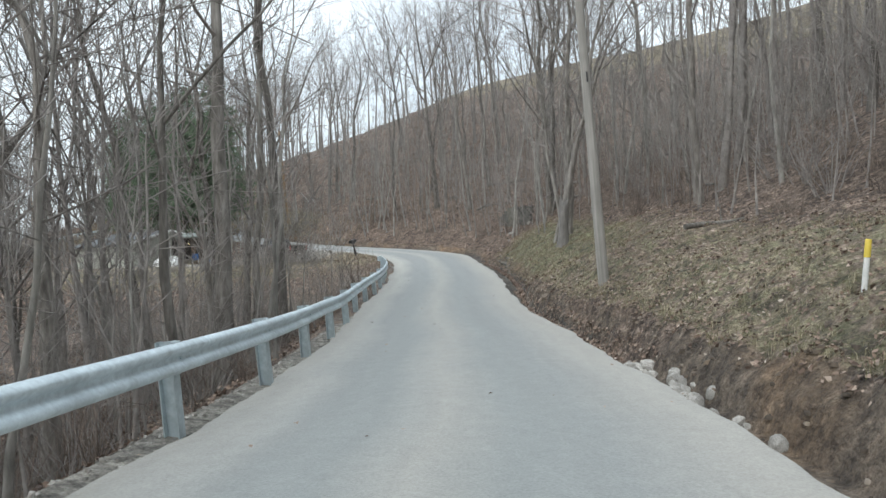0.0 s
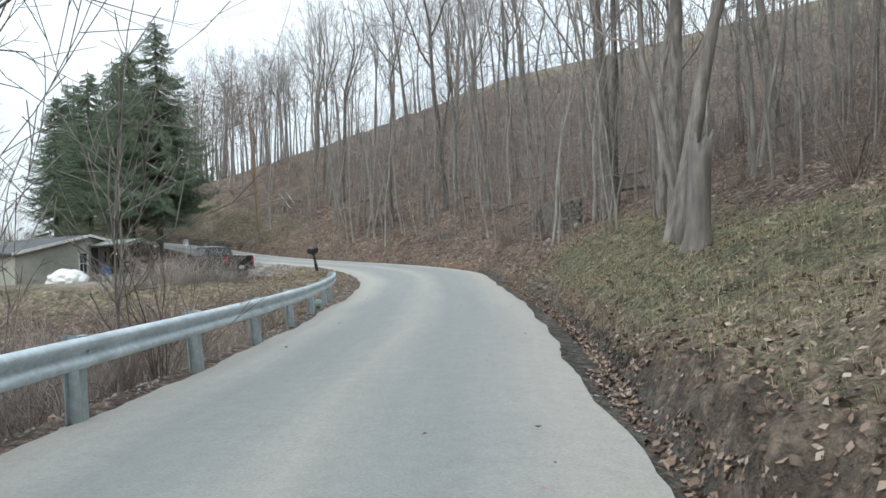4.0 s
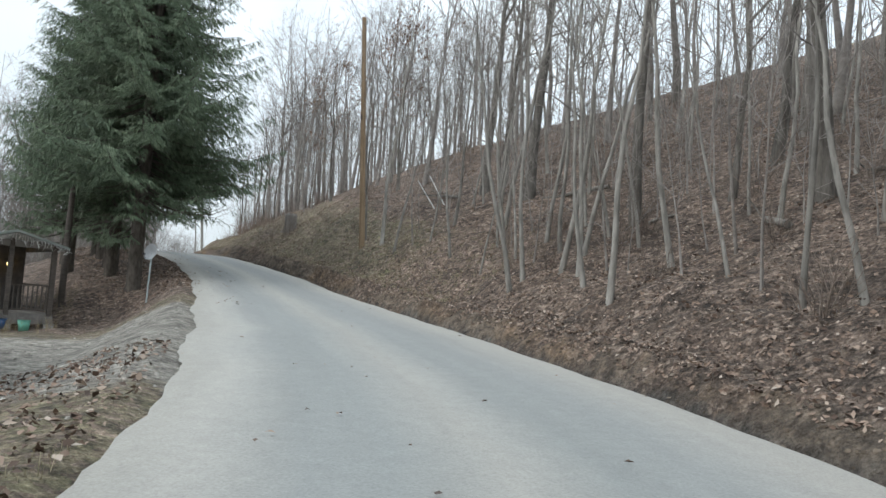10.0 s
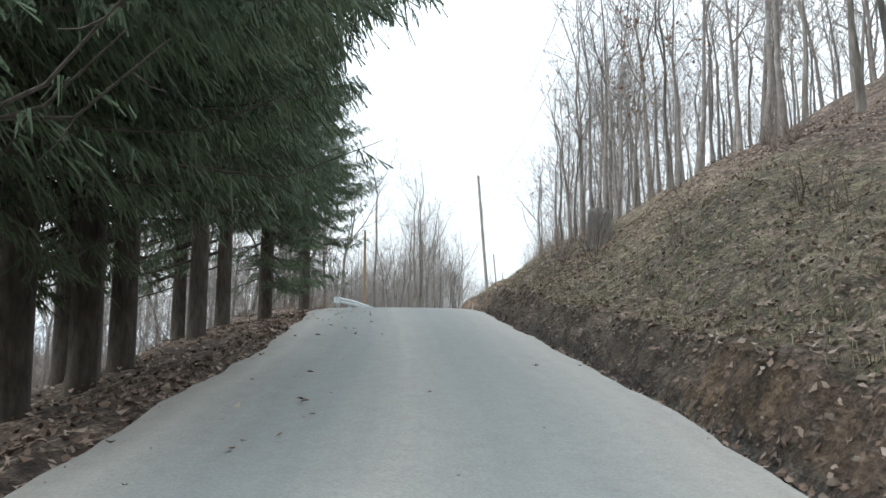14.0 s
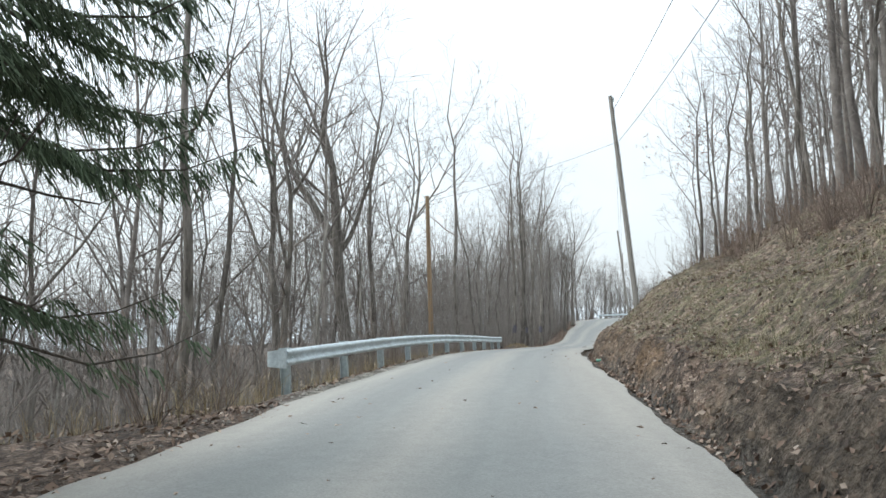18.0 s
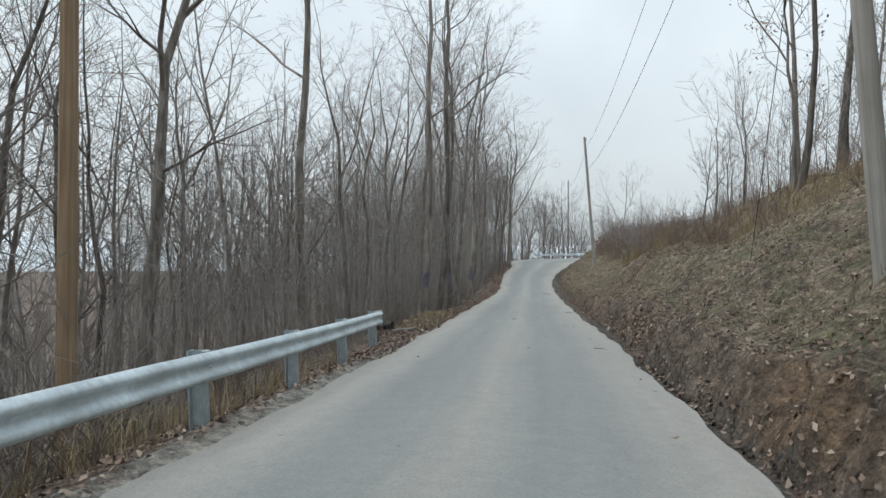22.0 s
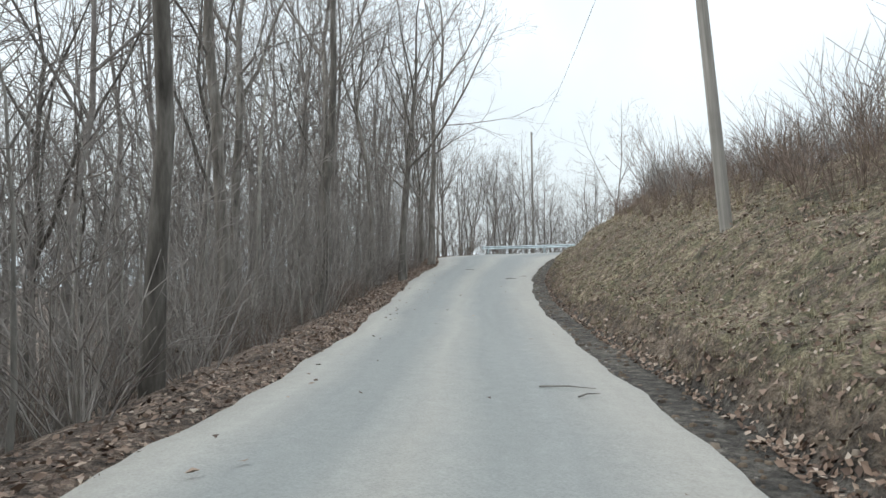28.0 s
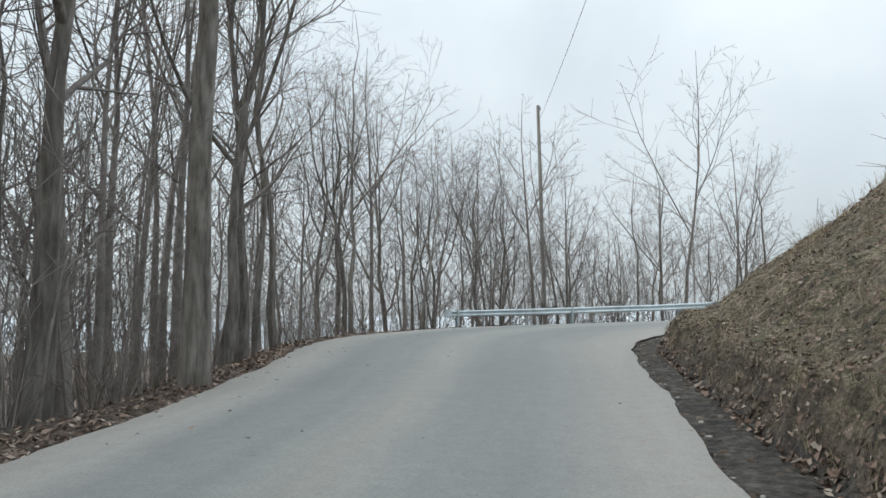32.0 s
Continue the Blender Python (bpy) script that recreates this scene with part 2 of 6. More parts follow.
def sums(n, l, op, a, b=None, clamp=False):
    m = n.new("ShaderNodeMath")
    m.operation, m.use_clamp = op, clamp
    for sock, val in ((0, a), (1, b)):
        if val is None:
            continue
        if isinstance(val, (int, float)):
            m.inputs[sock].default_value = val
        else:
            l.new(val, m.inputs[sock])
    return m.outputs[0]


def bump(n, l, b, h, strength=0.4, dist=0.02):
    k = n.new("ShaderNodeBump")
    k.inputs["Strength"].default_value, k.inputs["Distance"].default_value = strength, dist
    l.new(h, k.inputs["Height"])
    l.new(k.outputs[0], b.inputs["Normal"])


def attr(n, name):
    a = n.new("ShaderNodeAttribute")
    a.attribute_name = name
    return a.outputs["Fac"]


def plain(name, stops, scale=8.0, rough=0.7, metal=0.0, stretch=None, bumps=0.3, dist=0.01, vary=0.0, detail=5):
    """A surface of two-scale noise between the given colours."""
    m, n, l, b = mat(name, rough, metal)
    v = coords(n)
    f = noise_tex(n, l, v, scale, detail, 0.65, stretch)
    col = ramp(n, l, f, stops)
    big = noise_tex(n, l, v, scale * 0.13, 3)
    col = blend(n, l, 1.0, col, ramp(n, l, big, [(0.3, (0.78,) * 3), (0.7, (1.15,) * 3)]), 'MULTIPLY')
    if vary:
        inf = n.new("ShaderNodeObjectInfo")
        col = blend(n, l, 1.0, col, ramp(n, l, inf.outputs["Random"], [(0, (1 - vary,) * 3), (1, (1 + vary * 0.7,) * 3)]), 'MULTIPLY')
    l.new(col, b.inputs["Base Color"])
    if bumps:
        bump(n, l, b, f, bumps, dist)
    return m


def island(m, amount):
    """Varies a joined scatter piece by piece."""
    n, l = m.node_tree.nodes, m.node_tree.links
    b = n["Principled BSDF"]
    src = b.inputs["Base Color"].links[0].from_socket
    g = n.new("ShaderNodeNewGeometry")
    col = blend(n, l, 1.0, src, ramp(n, l, g.outputs["Random Per Island"], [(0, (1 - amount,) * 3), (1, (1 + amount,) * 3)]), 'MULTIPLY')
    l.new(col, b.inputs["Base Color"])
    return m


BARK = plain("bark", [(0.3, (.08, .071, .062)), (0.5, (.19, .173, .153)), (0.72, (.33, .308, .28))], 7, .95, stretch=(1, 1, .18), bumps=.9, dist=.03, vary=.32)
BARK_PALE = plain("pale_bark", [(0.3, (.15, .142, .128)), (0.55, (.32, .303, .275)), (0.75, (.47, .45, .415))], 6, .95, stretch=(1, 1, .25), bumps=.7, dist=.02, vary=.2)
TWIG = plain("twig_bark", [(0.3, (.165, .148, .136)), (0.7, (.36, .33, .305))], 3, .95, bumps=0, vary=.3)
SPRUCE_BARK = plain("spruce_bark", [(0.3, (.05, .042, .035)), (0.7, (.15, .13, .11))], 9, .95, stretch=(1, 1, .3), bumps=.9, dist=.03)
POLE_OLD = plain("weathered_pole", [(0.3, (.22, .21, .19)), (0.7, (.40, .38, .35))], 5, .9, stretch=(3, 3, .08), bumps=.4, dist=.01)
STEEL = plain("galvanised_steel", [(0.35, (.50, .575, .61)), (0.6, (.63, .715, .75)), (0.75, (.72, .80, .83))], 14, .48, .3, bumps=.05, dist=.002)
STEEL_POST = plain("galvanised_post", [(0.3, (.36, .42, .44)), (0.6, (.48, .55, .57)), (0.8, (.57, .63, .65))], 12, .55, .3, bumps=.08, dist=.002)

# needles
m_, n_, l_, b_ = mat("spruce_needles", .75)
col_ = ramp(n_, l_, noise_tex(n_, l_, coords(n_), .9, 4), [(.25, (.062, .096, .058)), (.5, (.110, .155, .092)), (.75, (.175, .218, .138))])
l_.new(col_, b_.inputs["Base Color"])
NEEDLES = island(m_, .45)

# road: pale compacted dust between darker, slightly blue wheel tracks
m_, n_, l_, b_ = mat("chip_seal_road", .92)
v_ = coords(n_)
lat, fine_ = attr(n_, "lateral"), noise_tex(n_, l_, v_, 38, 6, .75)
lane = n_.new("ShaderNodeCombineXYZ")
l_.new(lat, lane.inputs[0])
l_.new(attr(n_, "distance"), lane.inputs[1])
mid_ = noise_tex(n_, l_, lane.outputs[0], 1.0, 5, .6, (2.4, .1, 1))
wob = sums(n_, l_, 'MULTIPLY_ADD', noise_tex(n_, l_, v_, .35, 3), .5)
wob.node.inputs[2].default_value = -.25
latw = sums(n_, l_, 'ADD', lat, wob)
track = ramp(n_, l_, sums(n_, l_, 'MULTIPLY_ADD', latw, .1), [(.22, (.34, .325, .29)), (.29, (.395, .385, .355)), (.36, (.275, .285, .277)), (.42, (.28, .292, .284)), (.49, (.365, .357, .33)), (.56, (.28, .292, .284)), (.63, (.285, .294, .286)), (.72, (.385, .37, .338))])
track.node.inputs[0].links[0].from_node.inputs[2].default_value = .5
c_ = blend(n_, l_, 1.0, track, ramp(n_, l_, fine_, [(.25, (.72,) * 3), (.5, (1,) * 3), (.75, (1.22,) * 3)]), 'MULTIPLY')
c_ = blend(n_, l_, 1.0, c_, ramp(n_, l_, mid_, [(.3, (.87,) * 3), (.7, (.98,) * 3)]), 'MULTIPLY')
spot_ = noise_tex(n_, l_, v_, 5, 4, .7)
c_ = blend(n_, l_, 1.0, c_, ramp(n_, l_, spot_, [(.3, (.93,) * 3), (.7, (1.06,) * 3)]), 'MULTIPLY')
l_.new(c_, b_.inputs["Base Color"])
bump(n_, l_, b_, fine_, .35, .012)
ROAD_MAT = m_

# ground: litter, dry grass, cut clay, driveway gravel
m_, n_, l_, b_ = mat("woodland_ground", .97)
v_ = coords(n_)
big_, med_, sm_ = noise_tex(n_, l_, v_, .22, 4), noise_tex(n_, l_, v_, 1.6, 5, .65), noise_tex(n_, l_, v_, 16, 6, .75)
warp = n_.new("ShaderNodeVectorMath")
warp.operation = 'MULTIPLY_ADD'
wob_ = n_.new("ShaderNodeTexNoise")
wob_.inputs["Scale"].default_value = 14
l_.new(v_, wob_.inputs["Vector"])
l_.new(wob_.outputs["Color"], warp.inputs[0])
warp.inputs[1].default_value = (.09, .09, .09)
l_.new(v_, warp.inputs[2])


def cells(scale):
    """Leaf-sized flakes: a random value each, and the distance to their middle."""
    c = n_.new("ShaderNodeTexVoronoi")
    c.inputs["Scale"].default_value = scale
    l_.new(warp.outputs[0], c.inputs["Vector"])
    sp = n_.new("ShaderNodeSeparateColor")
    l_.new(c.outputs["Color"], sp.inputs[0])
    return sp.outputs[0], c.outputs["Distance"]


flake, edge_ = cells(10)
flake2, edge2 = cells(21)
leaf_c = ramp(n_, l_, flake, [(.0, (.030, .021, .016)), (.4, (.100, .070, .053)), (.75, (.215, .155, .120)), (1, (.40, .315, .255))])
leaf_c = blend(n_, l_, .5, leaf_c, ramp(n_, l_, flake2, [(.0, (.045, .033, .026)), (.5, (.14, .10, .078)), (1, (.39, .305, .245))]))
leaf_c = blend(n_, l_, ramp(n_, l_, med_, [(.45, (0,) * 3), (.65, (.7,) * 3)]), leaf_c, (.080, .058, .043))
blade_ = noise_tex(n_, l_, v_, 19, 6, .78)
grass_c = ramp(n_, l_, blade_, [(.28, (.062, .052, .034)), (.45, (.160, .134, .088)), (.58, (.255, .217, .147)), (.75, (.39, .335, .24))])
grass_c = blend(n_, l_, ramp(n_, l_, med_, [(.5, (0,) * 3), (.7, (.6,) * 3)]), grass_c, (.100, .108, .046))
grass_c = blend(n_, l_, ramp(n_, l_, flake, [(.62, (0,) * 3), (.72, (.75,) * 3)]), grass_c, leaf_c)
clay_c = ramp(n_, l_, noise_tex(n_, l_, v_, 3.2, 6, .7), [(.25, (.065, .052, .041)), (.5, (.14, .110, .084)), (.75, (.235, .186, .142))])
clay_c = blend(n_, l_, ramp(n_, l_, noise_tex(n_, l_, v_, .16, 3), [(.50, (0,) * 3), (.62, (.8,) * 3)]), clay_c, ramp(n_, l_, noise_tex(n_, l_, v_, 5, 5, .7), [(.3, (.13, .085, .05)), (.7, (.31, .205, .125))]))
mud_c = ramp(n_, l_, noise_tex(n_, l_, v_, 9, 6, .75), [(.3, (.050, .044, .038)), (.55, (.105, .094, .081)), (.78, (.20, .185, .162))])
grav_c = ramp(n_, l_, noise_tex(n_, l_, v_, 30, 6, .8), [(.25, (.175, .16, .138)), (.5, (.285, .265, .232)), (.75, (.42, .395, .35))])


def patch(a, low=.35, high=.65):
    f = sums(n_, l_, 'ADD', a, sums(n_, l_, 'MULTIPLY_ADD', med_, 1.1))
    f.node.inputs[1].links[0].from_node.inputs[2].default_value = -.55
    return ramp(n_, l_, f, [(low, (0,) * 3), (high, (1,) * 3)])


turf_c = ramp(n_, l_, blade_, [(.3, (.062, .060, .034)), (.5, (.150, .146, .086)), (.72, (.30, .28, .18))])
grass_c = blend(n_, l_, patch(attr(n_, "turf")), grass_c, turf_c)
c_ = blend(n_, l_, patch(attr(n_, "grass")), leaf_c, grass_c)
c_ = blend(n_, l_, patch(attr(n_, "clay")), c_, clay_c)
c_ = blend(n_, l_, patch(attr(n_, "gravel")), c_, grav_c)
c_ = blend(n_, l_, patch(attr(n_, "mud")), c_, mud_c)
c_ = blend(n_, l_, 1.0, c_, ramp(n_, l_, big_, [(.3, (.85,) * 3), (.7, (1.4,) * 3)]), 'MULTIPLY')
c_ = blend(n_, l_, 1.0, c_, ramp(n_, l_, noise_tex(n_, l_, v_, .9, 6, .75), [(.32, (.65,) * 3), (.5, (1,) * 3), (.68, (1.3,) * 3)]), 'MULTIPLY')
c_ = blend(n_, l_, 1.0, c_, ramp(n_, l_, noise_tex(n_, l_, v_, 4.2, 6, .8), [(.37, (.38,) * 3), (.5, (.95,) * 3), (.63, (1.65,) * 3)]), 'MULTIPLY')
l_.new(c_, b_.inputs["Base Color"])
bump(n_, l_, b_, sums(n_, l_, 'ADD', sums(n_, l_, 'ADD', sm_, blade_), sums(n_, l_, 'ADD', edge_, edge2)), .9, .06)
GROUND = m_


# ---- helpers for meshes ----
def mesh_of(name, verts, faces, material=None, smooth=False):
    me = bpy.data.meshes.new(name)
    me.from_pydata([tuple(map(float, v)) for v in verts], [], faces)
    if smooth:
        me.polygons.foreach_set("use_smooth", [True] * len(me.polygons))
    if material:
        me.materials.append(material)
    me.update()
    return me


def part(name, data, material, parent, label=""):
    """One mesh object under a thing or a part, from a bmesh or a mesh."""
    if isinstance(data, bmesh.types.BMesh):
        me = bpy.data.meshes.new(name)
        data.to_mesh(me)
        data.free()
        data = me
    if material and not data.materials:
        data.materials.append(material)
    ob = new(name, data)
    ob.parent = parent
    return tagged(ob, label) if label else ob


def thing(name, m, label, category, group="", kind=""):
    ob = new(name)
    ob.empty_display_size = 0.3
    ob.matrix_basis = m
    return tagged(ob, label, category, group, kind)


def box(bm, sx, sy, sz, m=None, bevel=0.0, seg=1):
    r = bmesh.ops.create_cube(bm, size=1.0)
    mm = (m or Matrix()) @ Matrix.Diagonal((sx, sy, sz, 1))
    bmesh.ops.transform(bm, matrix=mm, verts=r["verts"])
    if bevel:
        es = list({e for v in r["verts"] for e in v.link_edges})
        bmesh.ops.bevel(bm, geom=es, offset=bevel, segments=seg, affect='EDGES', profile=.5)
    return bm


def boxes(items, bevel=0.0):
    bm = bmesh.new()
    for (sx, sy, sz), m in items:
        box(bm, sx, sy, sz, m, bevel)
    return bm


def cyl(bm, r1, r2, h, m=None, n=16, caps=True):
    """A cylinder or cone standing on the local origin."""
    mm = (m or Matrix()) @ Matrix.Translation((0, 0, h / 2))
    bmesh.ops.create_cone(bm, cap_ends=caps, segments=n, radius1=r1, radius2=r2, depth=h, matrix=mm)
    return bm


class Tubes:
    """Collects tapering tubes along polylines."""

    def __init__(self):
        self.v, self.f = [], []

    def add(self, pts, radii, n, twist=0.0, rough=0.0, rnd=None):
        pts = [Vector(p) for p in pts]
        base = len(self.v)
        for i, p in enumerate(pts):
            d = (pts[min(i + 1, len(pts) - 1)] - pts[max(i - 1, 0)]).normalized()
            a = d.orthogonal() if abs(d.z) < 0.9 else d.cross(Vector((1, 0, 0)))
            a.normalize()
            b = d.cross(a)
            for k in range(n):
                t = 6.2832 * k / n + twist
                r = radii[i] * (1 + (rnd.uniform(-rough, rough) if rough else 0))
                self.v.append(p + (a * math.cos(t) + b * math.sin(t)) * r)
        for i in range(len(pts) - 1):
            for k in range(n):
                a0, a1 = base + i * n + k, base + i * n + (k + 1) % n
                self.f.append((a0, a1, a1 + n, a0 + n))
        return self

    def quad(self, p, a, b):
        i = len(self.v)
        self.v += [p - a - b, p + a - b, p + a + b, p - a + b]
        self.f.append((i, i + 1, i + 2, i + 3))

    def mesh(self, name, material, smooth=True):
        return mesh_of(name, self.v, self.f, material, smooth)


# ---- ground: one sheet ----
def build_ground():
    from mathutils import geometry
    pts = []
    offs_r = [0.0, .15, .28, .38, .46, .54, .62, .7, .78, .86, .95, 1.05, 1.18, 1.32, 1.48, 1.66, 1.85, 2.05, 2.3, 2.6, 2.9, 3.3, 3.7, 4.2, 4.8, 5.4, 6.2, 7.0, 7.6]
    offs_l = [0.0, .2, .45, .7, 1.0, 1.4, 1.9, 2.5, 3.2, 4, 5]
    for s in np.arange(0, LEN - 1, 0.2):
        k, beat = int(s), int(round(s * 5))
        er, el = along(s, EDGE_S, EDGE_R), along(s, EDGE_S, EDGE_L)
        p = ROAD[k, :2] + (s - k) * (ROAD[k + 1, :2] - ROAD[k, :2])
        jit = rng.uniform(-.06, .06, 46)
        for i, u in enumerate(offs_r):
            if u > 3.0 and beat % 2 or u < .3 and beat % 2 or s > 270 and (i % 2 or beat % 3):
                continue
            pts.append(p + SIDE[k] * (er + u + jit[i] * min(1, u)))
        for i, v in enumerate(offs_l):
            if v > 2 and beat % 6 or beat % 3:
                continue
            pts.append(p + SIDE[k] * (el - v + jit[i + 30] * min(1, v)))
        pts.append(p + SIDE[k] * (er + el) / 2)
    near = np.array(pts)
    lo, hi = ROAD[:, :2].min(0) - 60, ROAD[:, :2].max(0) + 60
    gx, gy = np.meshgrid(np.arange(lo[0], hi[0], 2.0), np.arange(lo[1], hi[1], 2.0))
    g1 = np.stack([gx.ravel(), gy.ravel()], 1) + rng.uniform(-.5, .5, (gx.size, 2))
    s, d, z = beside(g1[:, 0], g1[:, 1])
    u = np.maximum(d - along(s, EDGE_S, EDGE_R) - 7.6, along(s, EDGE_S, EDGE_L) - d - 5)
    g1 = g1[(u > 1.0) & (np.abs(d) < 60)]
    gx, gy = np.meshgrid(np.arange(-420, 320, 14.0), np.arange(-250, 520, 14.0))
    g2 = np.stack([gx.ravel(), gy.ravel()], 1) + rng.uniform(-3, 3, (gx.size, 2))
    s, d, z = beside(g2[:, 0], g2[:, 1])
    g2 = g2[np.abs(d) > 64]
    rim = np.array([(-60 + r * math.cos(a), 100 + r * math.sin(a)) for r in (700, 1100, 1900, 3500) for a in np.arange(0, 6.28, .2)])
    allp = np.vstack([near, g1, g2, rim])
    out = geometry.delaunay_2d_cdt([Vector(p) for p in allp], [], [], 0, 0.001)
    xy = np.array([tuple(p) for p in out[0]])
    zz = height(xy[:, 0], xy[:, 1])
    s, d, zr = beside(xy[:, 0], xy[:, 1])
    far = np.hypot(xy[:, 0] + 60, xy[:, 1] - 100)
    zz = np.where(far > 600, np.minimum(zz, -30), zz)
    me = mesh_of("ground", np.column_stack([xy, zz]), [tuple(f) for f in out[2]], GROUND, True)
    u, v = d - along(s, EDGE_S, EDGE_R), along(s, EDGE_S, EDGE_L) - d
    yard = step(64, 71, s) * (1 - step(90, 97, s)) * (v > 0)
    band = 1 - step(4 + 3 * step(100, 130, s), 7 + 4 * step(100, 130, s), u)
    grass = step(.7, 1.1, u) * band * (.84 * (1 - step(56, 66, s)) + .64 * step(92, 100, s) + .12 * step(196, 206, s)) * (1 + .35 * np.sin(s * .21 + 1) * np.sin(s * .083 + u * .6))
    grass = np.maximum(grass, step(44, 50, u))          # open field on the hilltop
    grass = np.maximum(grass, .95 * yard * (1 - step(18, 26, v)))
    grass = np.maximum(grass, (v > 0) * step(.8, 1.6, v) * (1 - step(5, 8, v)) * .7 * step(126, 134, s) * (1 - step(150, 158, s)))
    clay = (u > 0) * step(.0, .2, u) * (1 - step(.75, 1.15, u - .4 * step(38, 46, s) * (1 - step(63, 70, s)) - .25 * step(164, 172, s))) * (.72 + .25 * np.sin(s * .37) + .15 * np.sin(s * 1.1))
    broad = 1 - step(30, 38, s) + .5 * step(128, 132, s) * (1 - step(160, 166, s))
    gravel = np.maximum((v > -.3) * (1 - step(.02 + .6 * broad, .25 + .85 * broad, v)) * .8 * (1 - yard), (u > -.3) * (1 - step(-.05, .1, u)) * .7)
    mud = step(-.03, .1, u) * (1 - step(.42, .75, u - .4 * step(38, 46, s) * (1 - step(63, 70, s)) - .3 * step(164, 172, s))) * (.62 + .3 * step(38, 44, s) * (1 - step(64, 70, s)) + .3 * step(196, 206, s) - .3 * (1 - step(26, 32, s)))
    drive = .75 * step(76, 79, s) * (1 - step(89, 93, s)) * (v > -.5) * (1 - step(11, 15, v))
    gravel = np.maximum(gravel, drive)
    turf = step(.9, 1.4, u) * (1 - step(4, 6, u)) * (.36 + .32 * step(40, 46, s) * (1 - step(58, 64, s)) - .12 * step(60, 66, s) + .12 * step(128, 136, s) - .06 * step(170, 180, s)) + .15 * yard
    for name, val in (("turf", np.clip(turf, 0, 1)), ("grass", np.clip(grass, 0, 1)), ("clay", np.clip(clay, 0, 1)), ("gravel", np.clip(gravel, 0, 1)), ("mud", np.clip(mud, 0, 1))):
        me.attributes.new(name, 'FLOAT', 'POINT').data.foreach_set("value", val.astype(np.float32))
    return tagged(new("ground", me), "leaf-strewn woodland ground with dry grass banks and cut clay", "ground", kind="structure")


build_ground()


def backdrop():
    """Ridges all round, far beyond the valley; the haze is painted colour and emission."""
    m, n, l, b = mat("painted_haze", 1.0)
    # pale blue-grey, also emitted faintly, stands in for haze in the air
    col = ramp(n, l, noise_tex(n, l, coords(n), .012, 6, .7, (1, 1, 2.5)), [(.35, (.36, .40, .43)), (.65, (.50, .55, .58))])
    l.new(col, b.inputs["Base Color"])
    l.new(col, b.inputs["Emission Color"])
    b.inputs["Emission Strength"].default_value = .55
    verts, faces, n_ = [], [], 120
    for i in range(n_):
        a = 6.2832 * i / n_
        r = 1500 + 120 * math.sin(3 * a)
        top = 26 + 16 * math.sin(4 * a + 1) + 9 * math.sin(11 * a) + 4 * math.sin(29 * a)
        for k, z in enumerate((-260, -20, top * .6, top)):
            verts.append((-60 + (r + 160 * k) * math.cos(a), 100 + (r + 160 * k) * math.sin(a), z))
    for i in range(n_):
        for k in range(3):
            a, c = i * 4 + k, ((i + 1) % n_) * 4 + k
            faces.append((a, c, c + 1, a + 1))
    tagged(new("backdrop", mesh_of("backdrop", verts, faces, m, True)), "wooded ridges on the horizon, pale with painted haze", "distant hills", kind="structure")


backdrop()


def build_road():
    verts, faces, lat, dist = [], [], [], []
    cols = 15
    ss = np.arange(0, LEN - 1, 0.3)
    for i, s in enumerate(ss):
        k = int(s)
        p = ROAD[k] + (s - k) * (ROAD[k + 1] - ROAD[k])
        er, el = along(s, EDGE_S, EDGE_R), along(s, EDGE_S, EDGE_L)
        el += -.12 + .05 * math.sin(s * .9) + .03 * math.sin(s * 2.3 + 1) + rng.uniform(-.025, .025)
        er += .08 + .04 * math.sin(s * .8 + 2) + .03 * math.sin(s * 2.1) + rng.uniform(-.02, .02)
        for c in range(cols):
            f = c / (cols - 1)
            d = el + (er - el) * f
            x, y = p[:2] + SIDE[k] * d
            crown = .04 * (1 - (2 * f - 1) ** 2)
            edge = -.03 if c in (0, cols - 1) else 0
            verts.append((x, y, p[2] - .03 + crown + edge))
            lat.append((2 * f - 1) * 2.6)
            dist.append(s)
        if i:
            for c in range(cols - 1):
                a = (i - 1) * cols + c
                faces.append((a, a + 1, a + cols + 1, a + cols))
    me = mesh_of("road", verts, faces, ROAD_MAT, True)
    me.attributes.new("lateral", 'FLOAT', 'POINT').data.foreach_set("value", np.array(lat, np.float32))
    me.attributes.new("distance", 'FLOAT', 'POINT').data.foreach_set("value", np.array(dist, np.float32))
    tagged(new("road", me), "narrow worn chip-seal road dusted pale with grit", "road", kind="structure")


build_road()


# ---- guardrails ----
W_BEAM = [(-.005, -.155), (.035, -.145), (.075, -.11), (.08, -.085), (.045, -.045), (.005, -.02), (.005, .02), (.045, .045), (.08, .085), (.075, .11), (.035, .145), (-.005, .155)]


